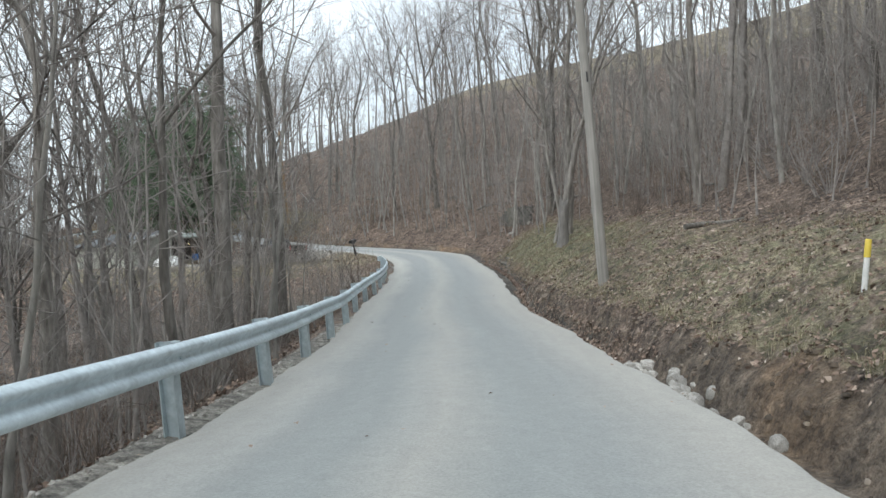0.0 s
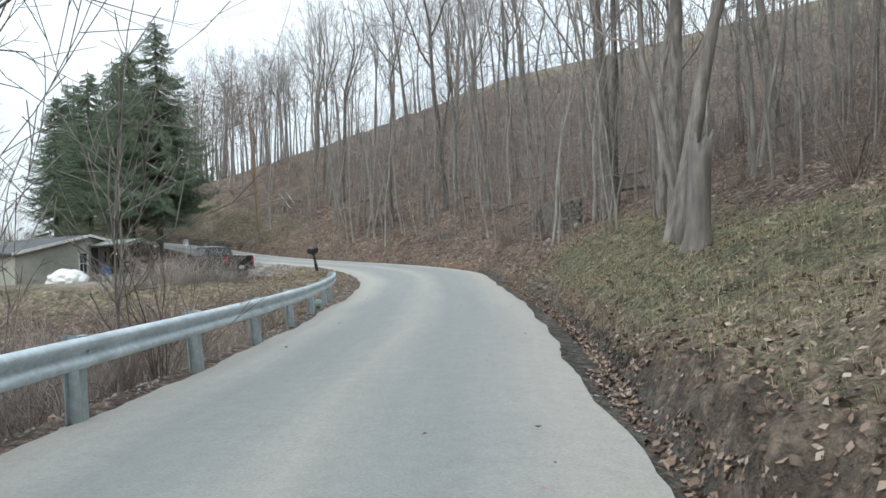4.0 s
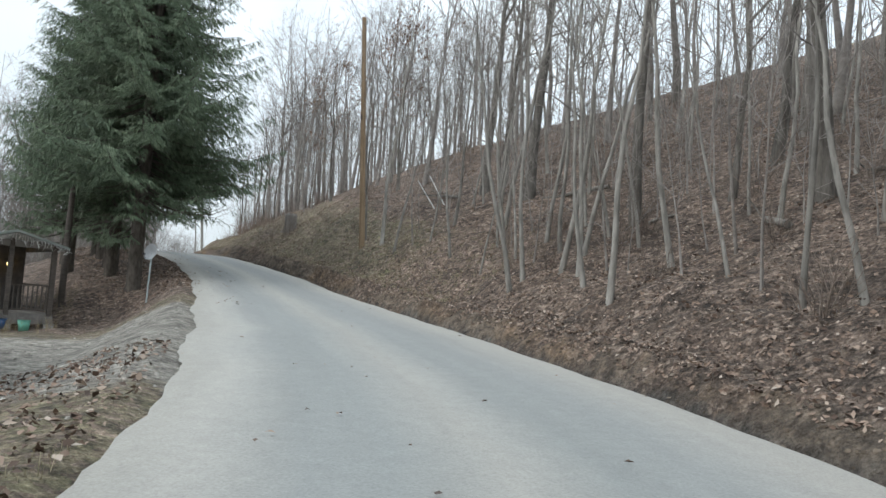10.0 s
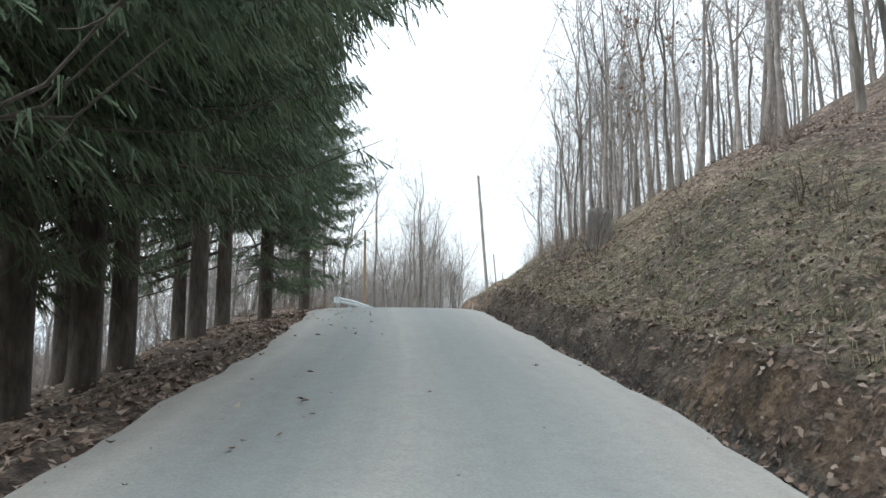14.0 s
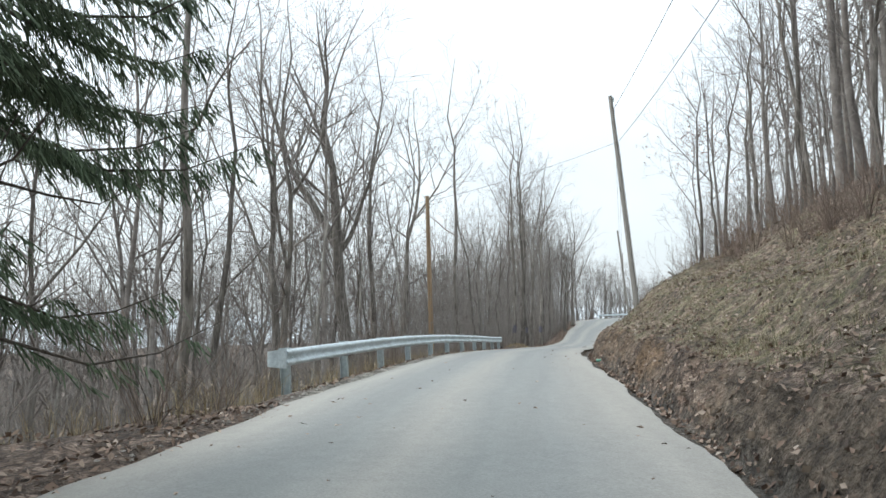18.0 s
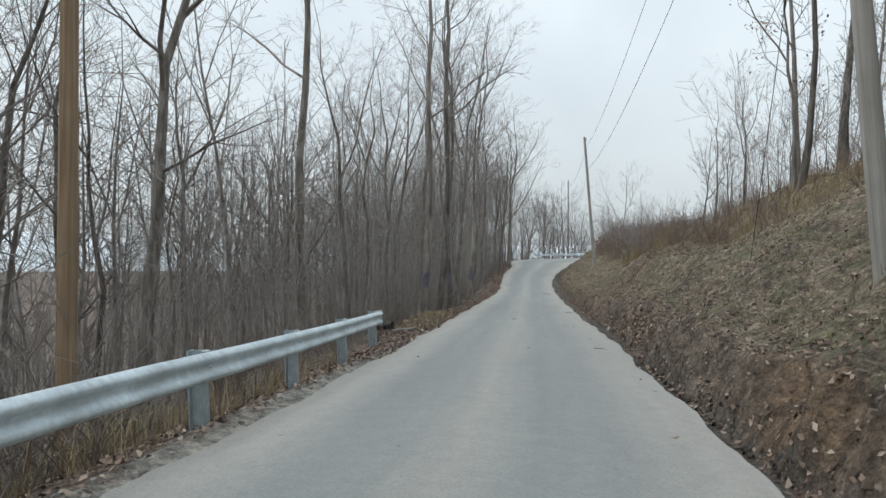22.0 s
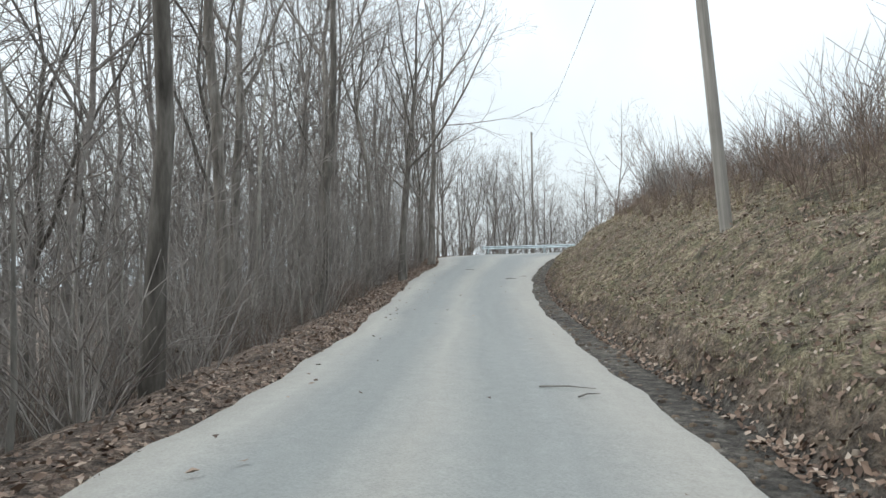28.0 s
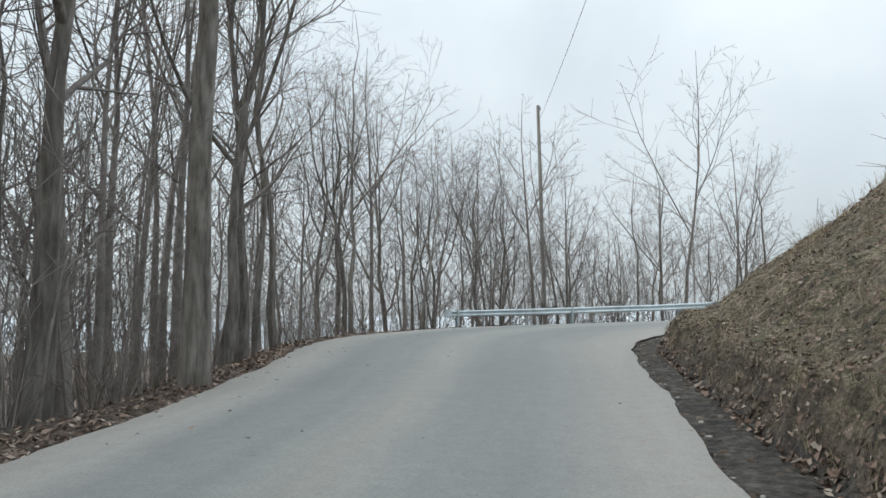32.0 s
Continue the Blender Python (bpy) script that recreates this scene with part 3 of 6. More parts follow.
def guardrail(s0, s1, d_of, label, spacing=3.12, end0=False, end1=True, lift=0.0):
    """A galvanised W-beam rail on steel posts along the left of the road."""
    x0, y0 = place(s0, d_of(s0))
    root = thing("guardrail", pose(x0, y0, ground_z(x0, y0)), label, "guardrail")
    inv = Vector((x0, y0, ground_z(x0, y0)))

    def rail_z(s):
        return float(np.interp(s, np.arange(LEN), ROAD[:, 2])) + .61 + (lift(s) if callable(lift) else lift)
    verts, faces = [], []
    ss = np.arange(s0, s1 + .01, (s1 - s0) / max(1, round((s1 - s0) / .64)))
    n = len(W_BEAM)
    for face in (0, 1):
        base = len(verts)
        for i, s in enumerate(ss):
            k = min(int(s), LEN - 2)
            x, y = place(s, d_of(s))
            for o, h in W_BEAM:
                q = SIDE[k] * (o - face * .004)
                verts.append((x + q[0] - inv.x, y + q[1] - inv.y, rail_z(s) + h - inv.z))
            if i:
                for c in range(n - 1):
                    a = base + (i - 1) * n + c
                    faces.append((a, a + 1, a + n + 1, a + n) if face else (a, a + n, a + n + 1, a + 1))
    part("rail", mesh_of("w_beam", verts, faces, STEEL, True), STEEL, root, "corrugated galvanised W-beam")
    post_bm = bmesh.new()
    box(post_bm, .012, .15, 1.5, Matrix.Translation((.075, 0, -.73)))
    box(post_bm, .012, .15, 1.5, Matrix.Translation((-.075, 0, -.73)))
    box(post_bm, .142, .012, 1.5, Matrix.Translation((0, 0, -.73)))
    pm = bpy.data.meshes.new("post")
    post_bm.to_mesh(pm)
    post_bm.free()
    pm.materials.append(STEEL_POST)
    block_bm = box(bmesh.new(), .05, .12, .34, None, .006)
    blk = bpy.data.meshes.new("spacer")
    block_bm.to_mesh(blk)
    block_bm.free()
    blk.materials.append(STEEL_POST)
    bolt_bm = cyl(bmesh.new(), .018, .014, .02, pose(.0, 0, 0, 0, 90, 0), 8)
    blt = bpy.data.meshes.new("bolt")
    bolt_bm.to_mesh(blt)
    bolt_bm.free()
    blt.materials.append(STEEL)
    for s in np.arange(s0 + .3, s1, spacing):
        k = min(int(s), LEN - 2)
        ang = math.degrees(math.atan2(SIDE[k][1], SIDE[k][0]))
        x, y = place(s, d_of(s))
        z = rail_z(s) + .15
        m = pose(x - inv.x, y - inv.y, z - inv.z, 0, 0, ang)
        ob = part("post", pm, None, root)
        ob.matrix_basis = m @ pose(-.135, 0, 0, rng.uniform(-1, 1), rng.uniform(-4.5, -1), 0)
        ob = part("spacer", blk, None, root)
        ob.matrix_basis = m @ pose(-.032, 0, -.15)
        ob = part("bolt", blt, None, root)
        ob.matrix_basis = m @ pose(.012, 0, -.15)
    for on, s, sgn in ((end0, s0, -1), (end1, s1, 1)):
        if not on:
            continue
        k = min(int(s), LEN - 2)
        ang = math.degrees(math.atan2(SIDE[k][1], SIDE[k][0]))
        x, y = place(s, d_of(s))
        bm = bmesh.new()
        rows = []
        for i in range(9):          # flared, curled end plate
            a, hh = i / 8 * 1.9, .19 - .007 * i
            px, py = .04 - .2 * (1 - math.cos(a)), sgn * .27 * math.sin(a)
            nx, ny = .005 * math.cos(a), sgn * .005 * math.sin(a)
            rows.append([bm.verts.new(q) for q in ((px + nx, py + ny, -hh), (px + nx, py + ny, hh), (px - nx, py - ny, hh), (px - nx, py - ny, -hh))])
        for r0, r1 in zip(rows, rows[1:]):
            for c in range(4):
                bm.faces.new((r0[c], r0[(c + 1) % 4], r1[(c + 1) % 4], r1[c]))
        bm.faces.new(rows[0][::-1])
        bm.faces.new(rows[-1])
        bmesh.ops.recalc_face_normals(bm, faces=bm.faces[:])
        ob = part("end_plate", bm, STEEL, root, "curled steel terminal plate")
        ob.matrix_basis = pose(x - inv.x, y - inv.y, rail_z(s) - inv.z, 0, 0, ang)
    return root


guardrail(9.3, 61.6, lambda s: along(s, [0, 15, 25, 30, 37, 45, 55, 62], [-3.1, -3.1, -3.25, -3.55, -3.85, -3.85, -3.75, -3.55]), "galvanised steel guardrail along the wooded drop", lift=lambda s: float(along(s, [0, 28, 30, 33, 38, 50, 55, 62], [.09, .10, .12, .08, .03, .0, -.02, -.07])))
guardrail(132.1, 163.9, lambda s: along(s, [131, 136, 145, 155, 164], [-4.3, -3.75, -3.25, -3.2, -3.5]), "galvanised steel guardrail with flared end at the crest", end0=True, lift=-.10)
guardrail(260.5, 282, lambda s: along(s, [260.5, 262.4, 264.3, 265.6, 267.7, 271, 282], [-11.0, -9.7, -8.3, -7.0, -5.6, -4.7, -4.3]), "distant galvanised guardrail round the outside of the bend", end0=True)


# ---- trees ----
def fast_mesh(name, v, q, material, smooth=False):
    """A mesh of quads from arrays."""
    v, q = np.asarray(v, np.float32), np.asarray(q, np.int32)
    me = bpy.data.meshes.new(name)
    me.vertices.add(len(v))
    me.vertices.foreach_set("co", v.ravel())
    me.loops.add(q.size)
    me.loops.foreach_set("vertex_index", q.ravel())
    me.polygons.add(len(q))
    me.polygons.foreach_set("loop_start", np.arange(0, q.size, 4, dtype=np.int32))
    if smooth:
        me.polygons.foreach_set("use_smooth", np.ones(len(q), bool))
    me.materials.append(material)
    me.update(calc_edges=True)
    return me


def grow(seed, tall, r0, first=.42, limbs=6, subs=5, fine=3, stems=3, heavy=(), simple=False):
    """Trunk and crown of a leafless broadleaf tree on the origin: ascending stems that fork into ever finer twigs."""
    r = random.Random(seed)
    trunk, crown, tips = Tubes(), Tubes(), []
    lean = Vector((r.uniform(-.05, .05), r.uniform(-.05, .05), 0))
    pts, rad, wob = [], [], Vector((0, 0, 0))
    last = 6 if simple else 10
    for i in range(last + 1):
        t = i / last
        wob += Vector((r.uniform(-1, 1), r.uniform(-1, 1), 0)) * tall * (.009 if t < first else .02)
        pts.append(Vector((lean.x * tall * t, lean.y * tall * t, tall * t - (.6 if i == 0 else 0))) + (wob if i else Vector((0, 0, 0))))
        thin = (1 - .45 * t / first) if t < first else .55 * ((1 - t) / (1 - first)) ** .9
        rad.append(max(.012, r0 * thin * (1.35 if i == 0 else 1)))
    trunk.add(pts, rad, 5 if simple else 10, rough=.06, rnd=r)

    def at(t):
        f = min(t, .999) * last
        k = int(f)
        return pts[k].lerp(pts[k + 1], f - k), rad[k] + (rad[k + 1] - rad[k]) * (f - k)

    least = .0085 if simple else .0055

    def branch(p, d, length, rr, level):
        n = (3, 2, 1, 1)[level] if simple else (7, 4, 3, 1)[level]
        wild, up = (.2, .3, .34, .35)[level], (.13, .10, .07, .05)[level]
        q, dirn, bp, br, bd = p.copy(), d.normalized(), [p.copy()], [rr], [d.normalized()]
        for i in range(n):
            dirn = (dirn + Vector((r.uniform(-wild, wild), r.uniform(-wild, wild), r.uniform(-wild, wild) * .6 + up))).normalized()
            q = q + dirn * length / n
            bp.append(q.copy())
            bd.append(dirn.copy())
            br.append(max(least, rr * (1 - .78 * (i + 1) / n)))
        (trunk if level == 0 else crown).add(bp, br, 3 if simple else (7, 4, 3, 3)[level])
        count = (limbs, subs, fine, 0)[level]
        if not count:
            tips.append(q)
            return
        turn = r.uniform(0, 6.28)
        for j in range(count):
            t = .22 + .76 * (j + r.random() * .7) / count
            k = min(n - 1, int(t * n))
            o, ax = bp[k].lerp(bp[k + 1], t * n - k), bd[k + 1]
            turn += 2.4 + r.uniform(-.5, .5)
            a = ax.orthogonal().normalized()
            side = a * math.cos(turn) + ax.cross(a) * math.sin(turn)
            ang = r.uniform(.45, .95)
            branch(o, ax * math.cos(ang) + side * math.sin(ang), length * .56 * (1.2 - .6 * t) * r.uniform(.65, 1.2), max(least, br[k] * .58), level + 1)

    turn = r.uniform(0, 6.28)
    for j in range(stems):
        t = first + .34 * (j + r.random() * .6) / max(1, stems)
        o, rr = at(t)
        turn += 2.3 + r.uniform(-.4, .4)
        ang = r.uniform(.42, .8)
        branch(o, Vector((math.cos(turn) * math.sin(ang), math.sin(turn) * math.sin(ang), math.cos(ang))), tall * (1 - t) * r.uniform(.7, .95), rr * r.uniform(.6, .8), 0)
    for h, az, up, ln, k in heavy:
        o, rr = at(h)
        branch(o, Vector((math.cos(az), math.sin(az), up)), tall * ln, rr * k, 0)
    for j in range(limbs + 4):
        t = first * .8 + (.97 - first * .8) * (j + r.random() * .7) / (limbs + 4)
        o, rr = at(t)
        turn += 2.4 + r.uniform(-.5, .5)
        ang = r.uniform(.6, 1.15)
        branch(o, Vector((math.cos(turn) * math.sin(ang), math.sin(turn) * math.sin(ang), math.cos(ang))), tall * .24 * (1.25 - .8 * t) * r.uniform(.6, 1.1), max(least, rr * r.uniform(.35, .55)), 1)
    return trunk, crown, tips


def tree_kind(seed, bark, label, name="tree", category="tree", leaves=0, **kw):
    t, c, tips = grow(seed, **kw)
    root = thing(name, pose(0, 0, -400), label, category)
    part("trunk", fast_mesh("trunk", t.v, t.f, bark, True), None, root)
    part("crown", fast_mesh("crown", c.v, c.f, TWIG, True), None, root)
    if leaves:
        r, f = random.Random(seed), Tubes()
        for p in tips:
            for _ in range(leaves):
                a, k = r.uniform(0, 6.28), r.uniform(.035, .07)
                f.quad(p + Vector((r.uniform(-.2, .2), r.uniform(-.2, .2), r.uniform(-.3, .05))), Vector((math.cos(a), math.sin(a), -.6)) * k, Vector((-math.sin(a), math.cos(a), .4)) * k * .55)
        part("dead_leaves", fast_mesh("dead_leaves", f.v, f.f, RUST), None, root, "rust-brown leaves still clinging")
    return root


def leaf_colours(name, stops, rough=.8):
    m, n, l, b = mat(name, rough)
    g = n.new("ShaderNodeNewGeometry")
    l.new(ramp(n, l, g.outputs["Random Per Island"], stops), b.inputs["Base Color"])
    return m


RUST = leaf_colours("rust_leaf", [(0, (.14, .065, .035)), (.5, (.26, .125, .065)), (1, (.37, .21, .12))])
TALL = "tall leafless hardwood tree with grey bark in the roadside wood"
KINDS = [tree_kind(i, BARK_PALE if i == 7 else BARK, TALL, tall=a, r0=b, first=c, limbs=e, stems=f) for i, (a, b, c, e, f) in enumerate([
    (20, .19, .46, 6, 2), (17, .15, .38, 6, 2), (21, .24, .44, 6, 3), (15, .12, .36, 6, 2), (17, .18, .32, 6, 3), (20, .16, .52, 6, 1), (18, .22, .34, 6, 4), (14, .11, .40, 6, 2)])]
FORKED = tree_kind(31, BARK, "forked bare oak with crooked spreading limbs below the guardrail", tall=22, r0=.40, first=.55, limbs=7, stems=2, heavy=((.40, 3.1, 1.3, .5, .95), (.38, -.1, 1.5, .36, .55)))
LEAFY = tree_kind(33, BARK, "bare oak still holding rust-brown leaves", tall=12, r0=.11, first=.34, limbs=5, subs=4, fine=2, stems=2, leaves=3)
SLIM = [tree_kind(40 + i, BARK_PALE, "slender bare sapling leaning out of the leaf litter", "sapling", "sapling", tall=a, r0=b, first=.45, limbs=4, subs=3, fine=0, stems=1) for i, (a, b) in enumerate([(8, .045), (6, .035), (10, .06), (7, .04), (11, .065)])]


def put(kind, x, y, rot=None, size=1.0, lean=(0, 0), sink=.05, group="", label=""):
    ob = copy_thing(kind, pose(x, y, ground_z(x, y) - sink, lean[0], lean[1], float(rng.uniform(0, 360)) if rot is None else rot))
    ob.scale = (size,) * 3
    return tagged(ob, label, group=group)


class Taken(dict):
    """Places already grown over, kept in 3 m squares."""

    def __iadd__(self, some):
        for x, y in some:
            self.setdefault((int(x // 3), int(y // 3)), []).append((x, y))
        return self


taken = Taken()


def room(x, y, gap):
    i, j = int(x // 3), int(y // 3)
    for a in (i - 1, i, i + 1):
        for b in (j - 1, j, j + 1):
            if any((x - p) ** 2 + (y - q) ** 2 < gap * gap for p, q in taken.get((a, b), ())):
                return False
    taken.setdefault((i, j), []).append((x, y))
    return True


def spots(count, s_range, u_range, side, gap, reject=None, power=1.3):
    """Places beside the road, denser near it, no two nearer than gap."""
    out, tries = [], 0
    while len(out) < count and tries < count * 15:
        tries += 1
        s = rng.uniform(*s_range)
        u = u_range[0] + (u_range[1] - u_range[0]) * rng.random() ** power
        d = along(s, EDGE_S, EDGE_R) + u if side > 0 else along(s, EDGE_S, EDGE_L) - u
        if reject and reject(s, u):
            continue
        x, y = place(s, d)
        if u > 6:
            s2, d2, _ = beside(x, y)
        else:
            s2, d2 = [s], [d]
        edge = d2[0] - along(s2[0], EDGE_S, EDGE_R) if side > 0 else along(s2[0], EDGE_S, EDGE_L) - d2[0]
        if edge < u_range[0] * .9 or (reject and reject(float(s2[0]), float(edge))) or not room(x, y, gap):
            continue
        out.append((x, y))
    return out


def wood(count, kinds, s_range, u_range, side, gap, sizes=(.8, 1.15), group="", tilt=3, reject=None):
    for x, y in spots(count, s_range, u_range, side, gap, reject):
        put(kinds[int(rng.integers(len(kinds)))], x, y, size=float(rng.uniform(*sizes)), lean=(rng.uniform(-tilt, tilt), rng.uniform(-tilt, tilt)), group=group)


HILL, VALE = "hardwoods on the hillside", "hardwoods below the road"
# pale saplings close above the cut
for x, y, k, size in [(-7.8, 73.3, 2, 1.15), (-7.5, 73.6, 4, 1.0), (-6.5, 73.3, 4, 1.15), (-5.8, 72.4, 2, 1.1), (-5.4, 71.0, 4, .9), (-8.5, 76.3, 3, 1.1), (-6.0, 73.9, 2, 1.2), (-7.7, 76.9, 4, 1.1), (-9.2, 77.5, 2, 1.0), (-4.6, 69.5, 4, 1.1)]:
    room(x, y, .1)
    put(SLIM[k], x, y, size=size, lean=(rng.uniform(-7, 7), rng.uniform(-7, 7)), group="saplings on the bank", label="pale grey sapling leaning over the leafy cut")
# trees that stand out
for x, y, k, size, lean in [(5.35, 33.6, 6, .9, (0, -14)), (6.5, 37.3, 2, .9, (4, -8)), (5.9, 34.4, 3, 1.0, (0, -10)), (7.6, 43.4, 4, .95, (3, 6)), (8.1, 53.5, 2, 1.05, (0, 5))]:
    room(x, y, .1)
    put(KINDS[k], x, y, size=size, lean=lean, group=HILL, label="leaning grey hardwood above the grass bank")
for x, y, k, size in [(-4.3, 11.2, 3, .8), (-5.6, 18.2, 2, 1.0), (-5.4, 23.6, 0, 1.0), (-8.9, 32.0, 6, .9), (9.45, 26.4, 0, .9), (8.5, 54.8, 2, 1.0), (4.9, 72.9, 0, 1.05), (9.6, 70.2, 4, 1.1),
                      (6.1, 64.4, 1, 1.0), (5.2, 78.4, 5, 1.1), (9.8, 61.9, 6, 1.0), (.2, 81.5, 0, 1.0), (6.8, 80.8, 2, 1.0), (3.0, 83.4, 1, 1.0), (-13.5, 88.4, 2, .9), (-12.7, 89.2, 0, .9)]:
    room(x, y, .1)
    put(KINDS[k], x, y, size=size, group=HILL if x > -3 else VALE, label="thick grey hardwood trunk beside the road" if abs(x) < 6 else "")
for x, y, k, size in [(-74.6, 124.0, 5, 1.15), (-79.5, 133.9, 5, 1.1), (-83.8, 137.8, 5, 1.0), (-86.0, 141.4, 0, .9), (-94.4, 148.0, 0, 1.0), (-95.9, 152.3, 5, 1.0), (-101.3, 156.7, 0, 1.0), (-107.4, 160.3, 2, .9), (-104.4, 161.6, 5, 1.0),
                      (-113.0, 168.2, 2, 1.0), (-112.3, 171.1, 4, 1.0), (-110.9, 171.6, 6, .9), (-120.4, 180.4, 6, 1.0), (-119.8, 182.7, 2, 1.0), (-123.9, 185.6, 4, .95), (-125.0, 186.8, 6, .8), (-128.6, 190.4, 4, .8), (-127.6, 189.0, 1, .9), (-135.8, 199.5, 4, .9), (-139.4, 201.6, 6, .8), (-140.8, 209.8, 4, .75), (-138, 214, 6, .7)]:
    room(x, y, .1)
    put(KINDS[k], x, y, size=size, group=VALE)
PAINT = plain("boundary_paint", [(.3, (.10, .093, .125)), (.7, (.16, .15, .185))], 9, .7, bumps=.2)


def painted(tree, low, high):
    """A faded paint band round a trunk."""
    v = [p.co.copy() for p in [c for c in tree.children if c.name.startswith("trunk")][0].data.vertices[:20]]
    a, b = sum(v[:10], Vector()) / 10, sum(v[10:], Vector()) / 10
    ra, rb = (v[0] - a).length, (v[10] - b).length
    f = [(h - a.z) / (b.z - a.z) for h in (low, low + .05, (low + high) / 2, high - .05, high)]
    t = Tubes().add([a.lerp(b, k) for k in f], [(ra + (rb - ra) * k) * w for k, w in zip(f, (1.0, 1.07, 1.08, 1.07, 1.0))], 14)
    part("paint_mark", fast_mesh("paint_mark", t.v, t.f, PAINT, True), None, tree, "faded purple boundary paint mark")


for x, y, k, size in [(-76.9, 130.6, 5, 1.0), (-84.4, 139.4, 5, .95), (-89.6, 146.0, 0, 1.0)]:
    room(x, y, .1)
    painted(put(KINDS[k], x, y, size=size, group=VALE, label="thick grey hardwood with a purple paint mark"), 1.5, 2.1)
put(FORKED, -68.0, 111.5, rot=55, group=VALE)
for x, y, k, size in [(-140.1, 200.8, 4, 1.05), (-141.9, 208.0, 6, 1.1), (-144.2, 214.1, 4, 1.2), (-140.2, 215.0, 6, 1.05), (-143.5, 222.6, 4, 1.25), (-137.4, 222.0, 6, .95), (-138.7, 228.2, 4, 1.05), (-130.9, 229.9, 6, .8), (-134.3, 198.4, 1, .95)]:
    room(x, y, .1)
    put(KINDS[k], x, y, size=size, group=VALE, label="bare broad-crowned tree beyond the far guardrail")
taken += [(-68.8, 111.9)]

wood(48, KINDS, (8, 104), (5.5, 34), 1, 2.3, group=HILL, reject=lambda s, u: s < 60 and u < 7)
wood(11, KINDS, (184, 203), (8.5, 16), 1, 1.4, (.35, .52), group=HILL)
wood(24, KINDS, (130, 182), (7.5, 20), 1, 1.7, (.6, .9), group=HILL)
for s_, u_ in ((112, 9), (118, 11), (124, 8.5), (131, 9), (90, 14), (176, 8)):
    x_, y_ = place(s_, along(s_, EDGE_S, EDGE_R) + u_)
    if room(x_, y_, .6):
        put(LEAFY, x_, y_, group=HILL)
wood(24, KINDS, (5, 46), (3.2, 20), -1, 1.9, group=VALE)
wood(20, KINDS, (136, 172), (6.5, 24), -1, 2.4, (.9, 1.2), group=VALE)
wood(30, KINDS, (170, 232), (2.6, 22), -1, 2.2, (.65, 1.0), group=VALE)
wood(46, KINDS, (228, 280), (2.4, 26), -1, 1.8, (.5, .8), group=VALE)
wood(100, SLIM, (54, 104), (2.6, 20), 1, .9, (.8, 1.5), group="saplings on the bank", tilt=9)
wood(16, SLIM, (10, 58), (6.5, 15), 1, 1.0, (.7, 1.2), group="saplings on the bank", tilt=9)
wood(14, SLIM, (5, 44), (1.2, 9), -1, 1.0, (.8, 1.3), group="saplings below the road", tilt=6)
wood(26, SLIM, (140, 240), (2.2, 9), -1, 1.0, (.8, 1.3), group="saplings below the road", tilt=6)


def scatter(name, shapes, xys, material, label, category, sizes, tilt=.05, sink=.05, smooth=False):
    """Many small growths joined into one object."""
    vs, qs, base = [], [], 0
    xy = np.array(xys)
    zz = height(xy[:, 0], xy[:, 1])
    for (x, y), z in zip(xy, zz):
        v, q = shapes[int(rng.integers(len(shapes)))]
        a, k = rng.uniform(0, 6.283), rng.uniform(*sizes)
        c, s_ = math.cos(a) * k, math.sin(a) * k
        tx, ty = rng.uniform(-tilt, tilt, 2)
        out = np.empty_like(v)
        out[:, 0] = v[:, 0] * c - v[:, 1] * s_ + v[:, 2] * tx * k + x
        out[:, 1] = v[:, 0] * s_ + v[:, 1] * c + v[:, 2] * ty * k + y
        out[:, 2] = v[:, 2] * k + z - sink
        vs.append(out)
        qs.append(q + base)
        base += len(v)
    me = fast_mesh(name, np.vstack(vs), np.vstack(qs), material, smooth)
    return tagged(new(name, me), label, category, kind="stuff")


def shape(*tubes):
    v = np.array([tuple(p) for t in tubes for p in t.v], np.float32)
    q, base = [], 0
    for t in tubes:
        q += [[i + base for i in f] for f in t.f]
        base += len(t.v)
    return v, np.array(q, np.int32)


FAR = [shape(*grow(70 + i, tall=h, r0=.16, first=.4, limbs=5, subs=4, fine=1, stems=3, simple=True)[:2]) for i, h in enumerate([17, 20, 15, 18, 13])]
THICK = [shape(*grow(80 + i, tall=h, r0=.035, first=.25, limbs=4, subs=2, fine=0, stems=2, simple=True)[:2]) for i, h in enumerate([5.5, 7, 4.5, 8])]


def bush(seed, n, tall, wide, arch):
    r = random.Random(seed)
    t = Tubes()
    for _ in range(n):
        a, o = r.uniform(0, 6.28), r.uniform(0, wide * .3)
        p = Vector((math.cos(a) * o, math.sin(a) * o, -.05))
        d = Vector((math.cos(a) * r.uniform(.1, .6), math.sin(a) * r.uniform(.1, .6), 1)).normalized()
        h = tall * r.uniform(.5, 1.1)
        pts = [p]
        for i in range(3):
            d = (d + Vector((r.uniform(-.3, .3), r.uniform(-.3, .3), -arch * i))).normalized()
            pts.append(pts[-1] + d * h / 3)
        t.add(pts, [.011, .009, .006, .003], 3)
        for _ in range(2):
            k = r.randint(1, 2)
            e = (d + Vector((r.uniform(-1, 1), r.uniform(-1, 1), r.uniform(-.2, .8)))).normalized()
            t.add([pts[k], pts[k] + e * h * r.uniform(.2, .4)], [.006, .003], 3)
    return shape(t)


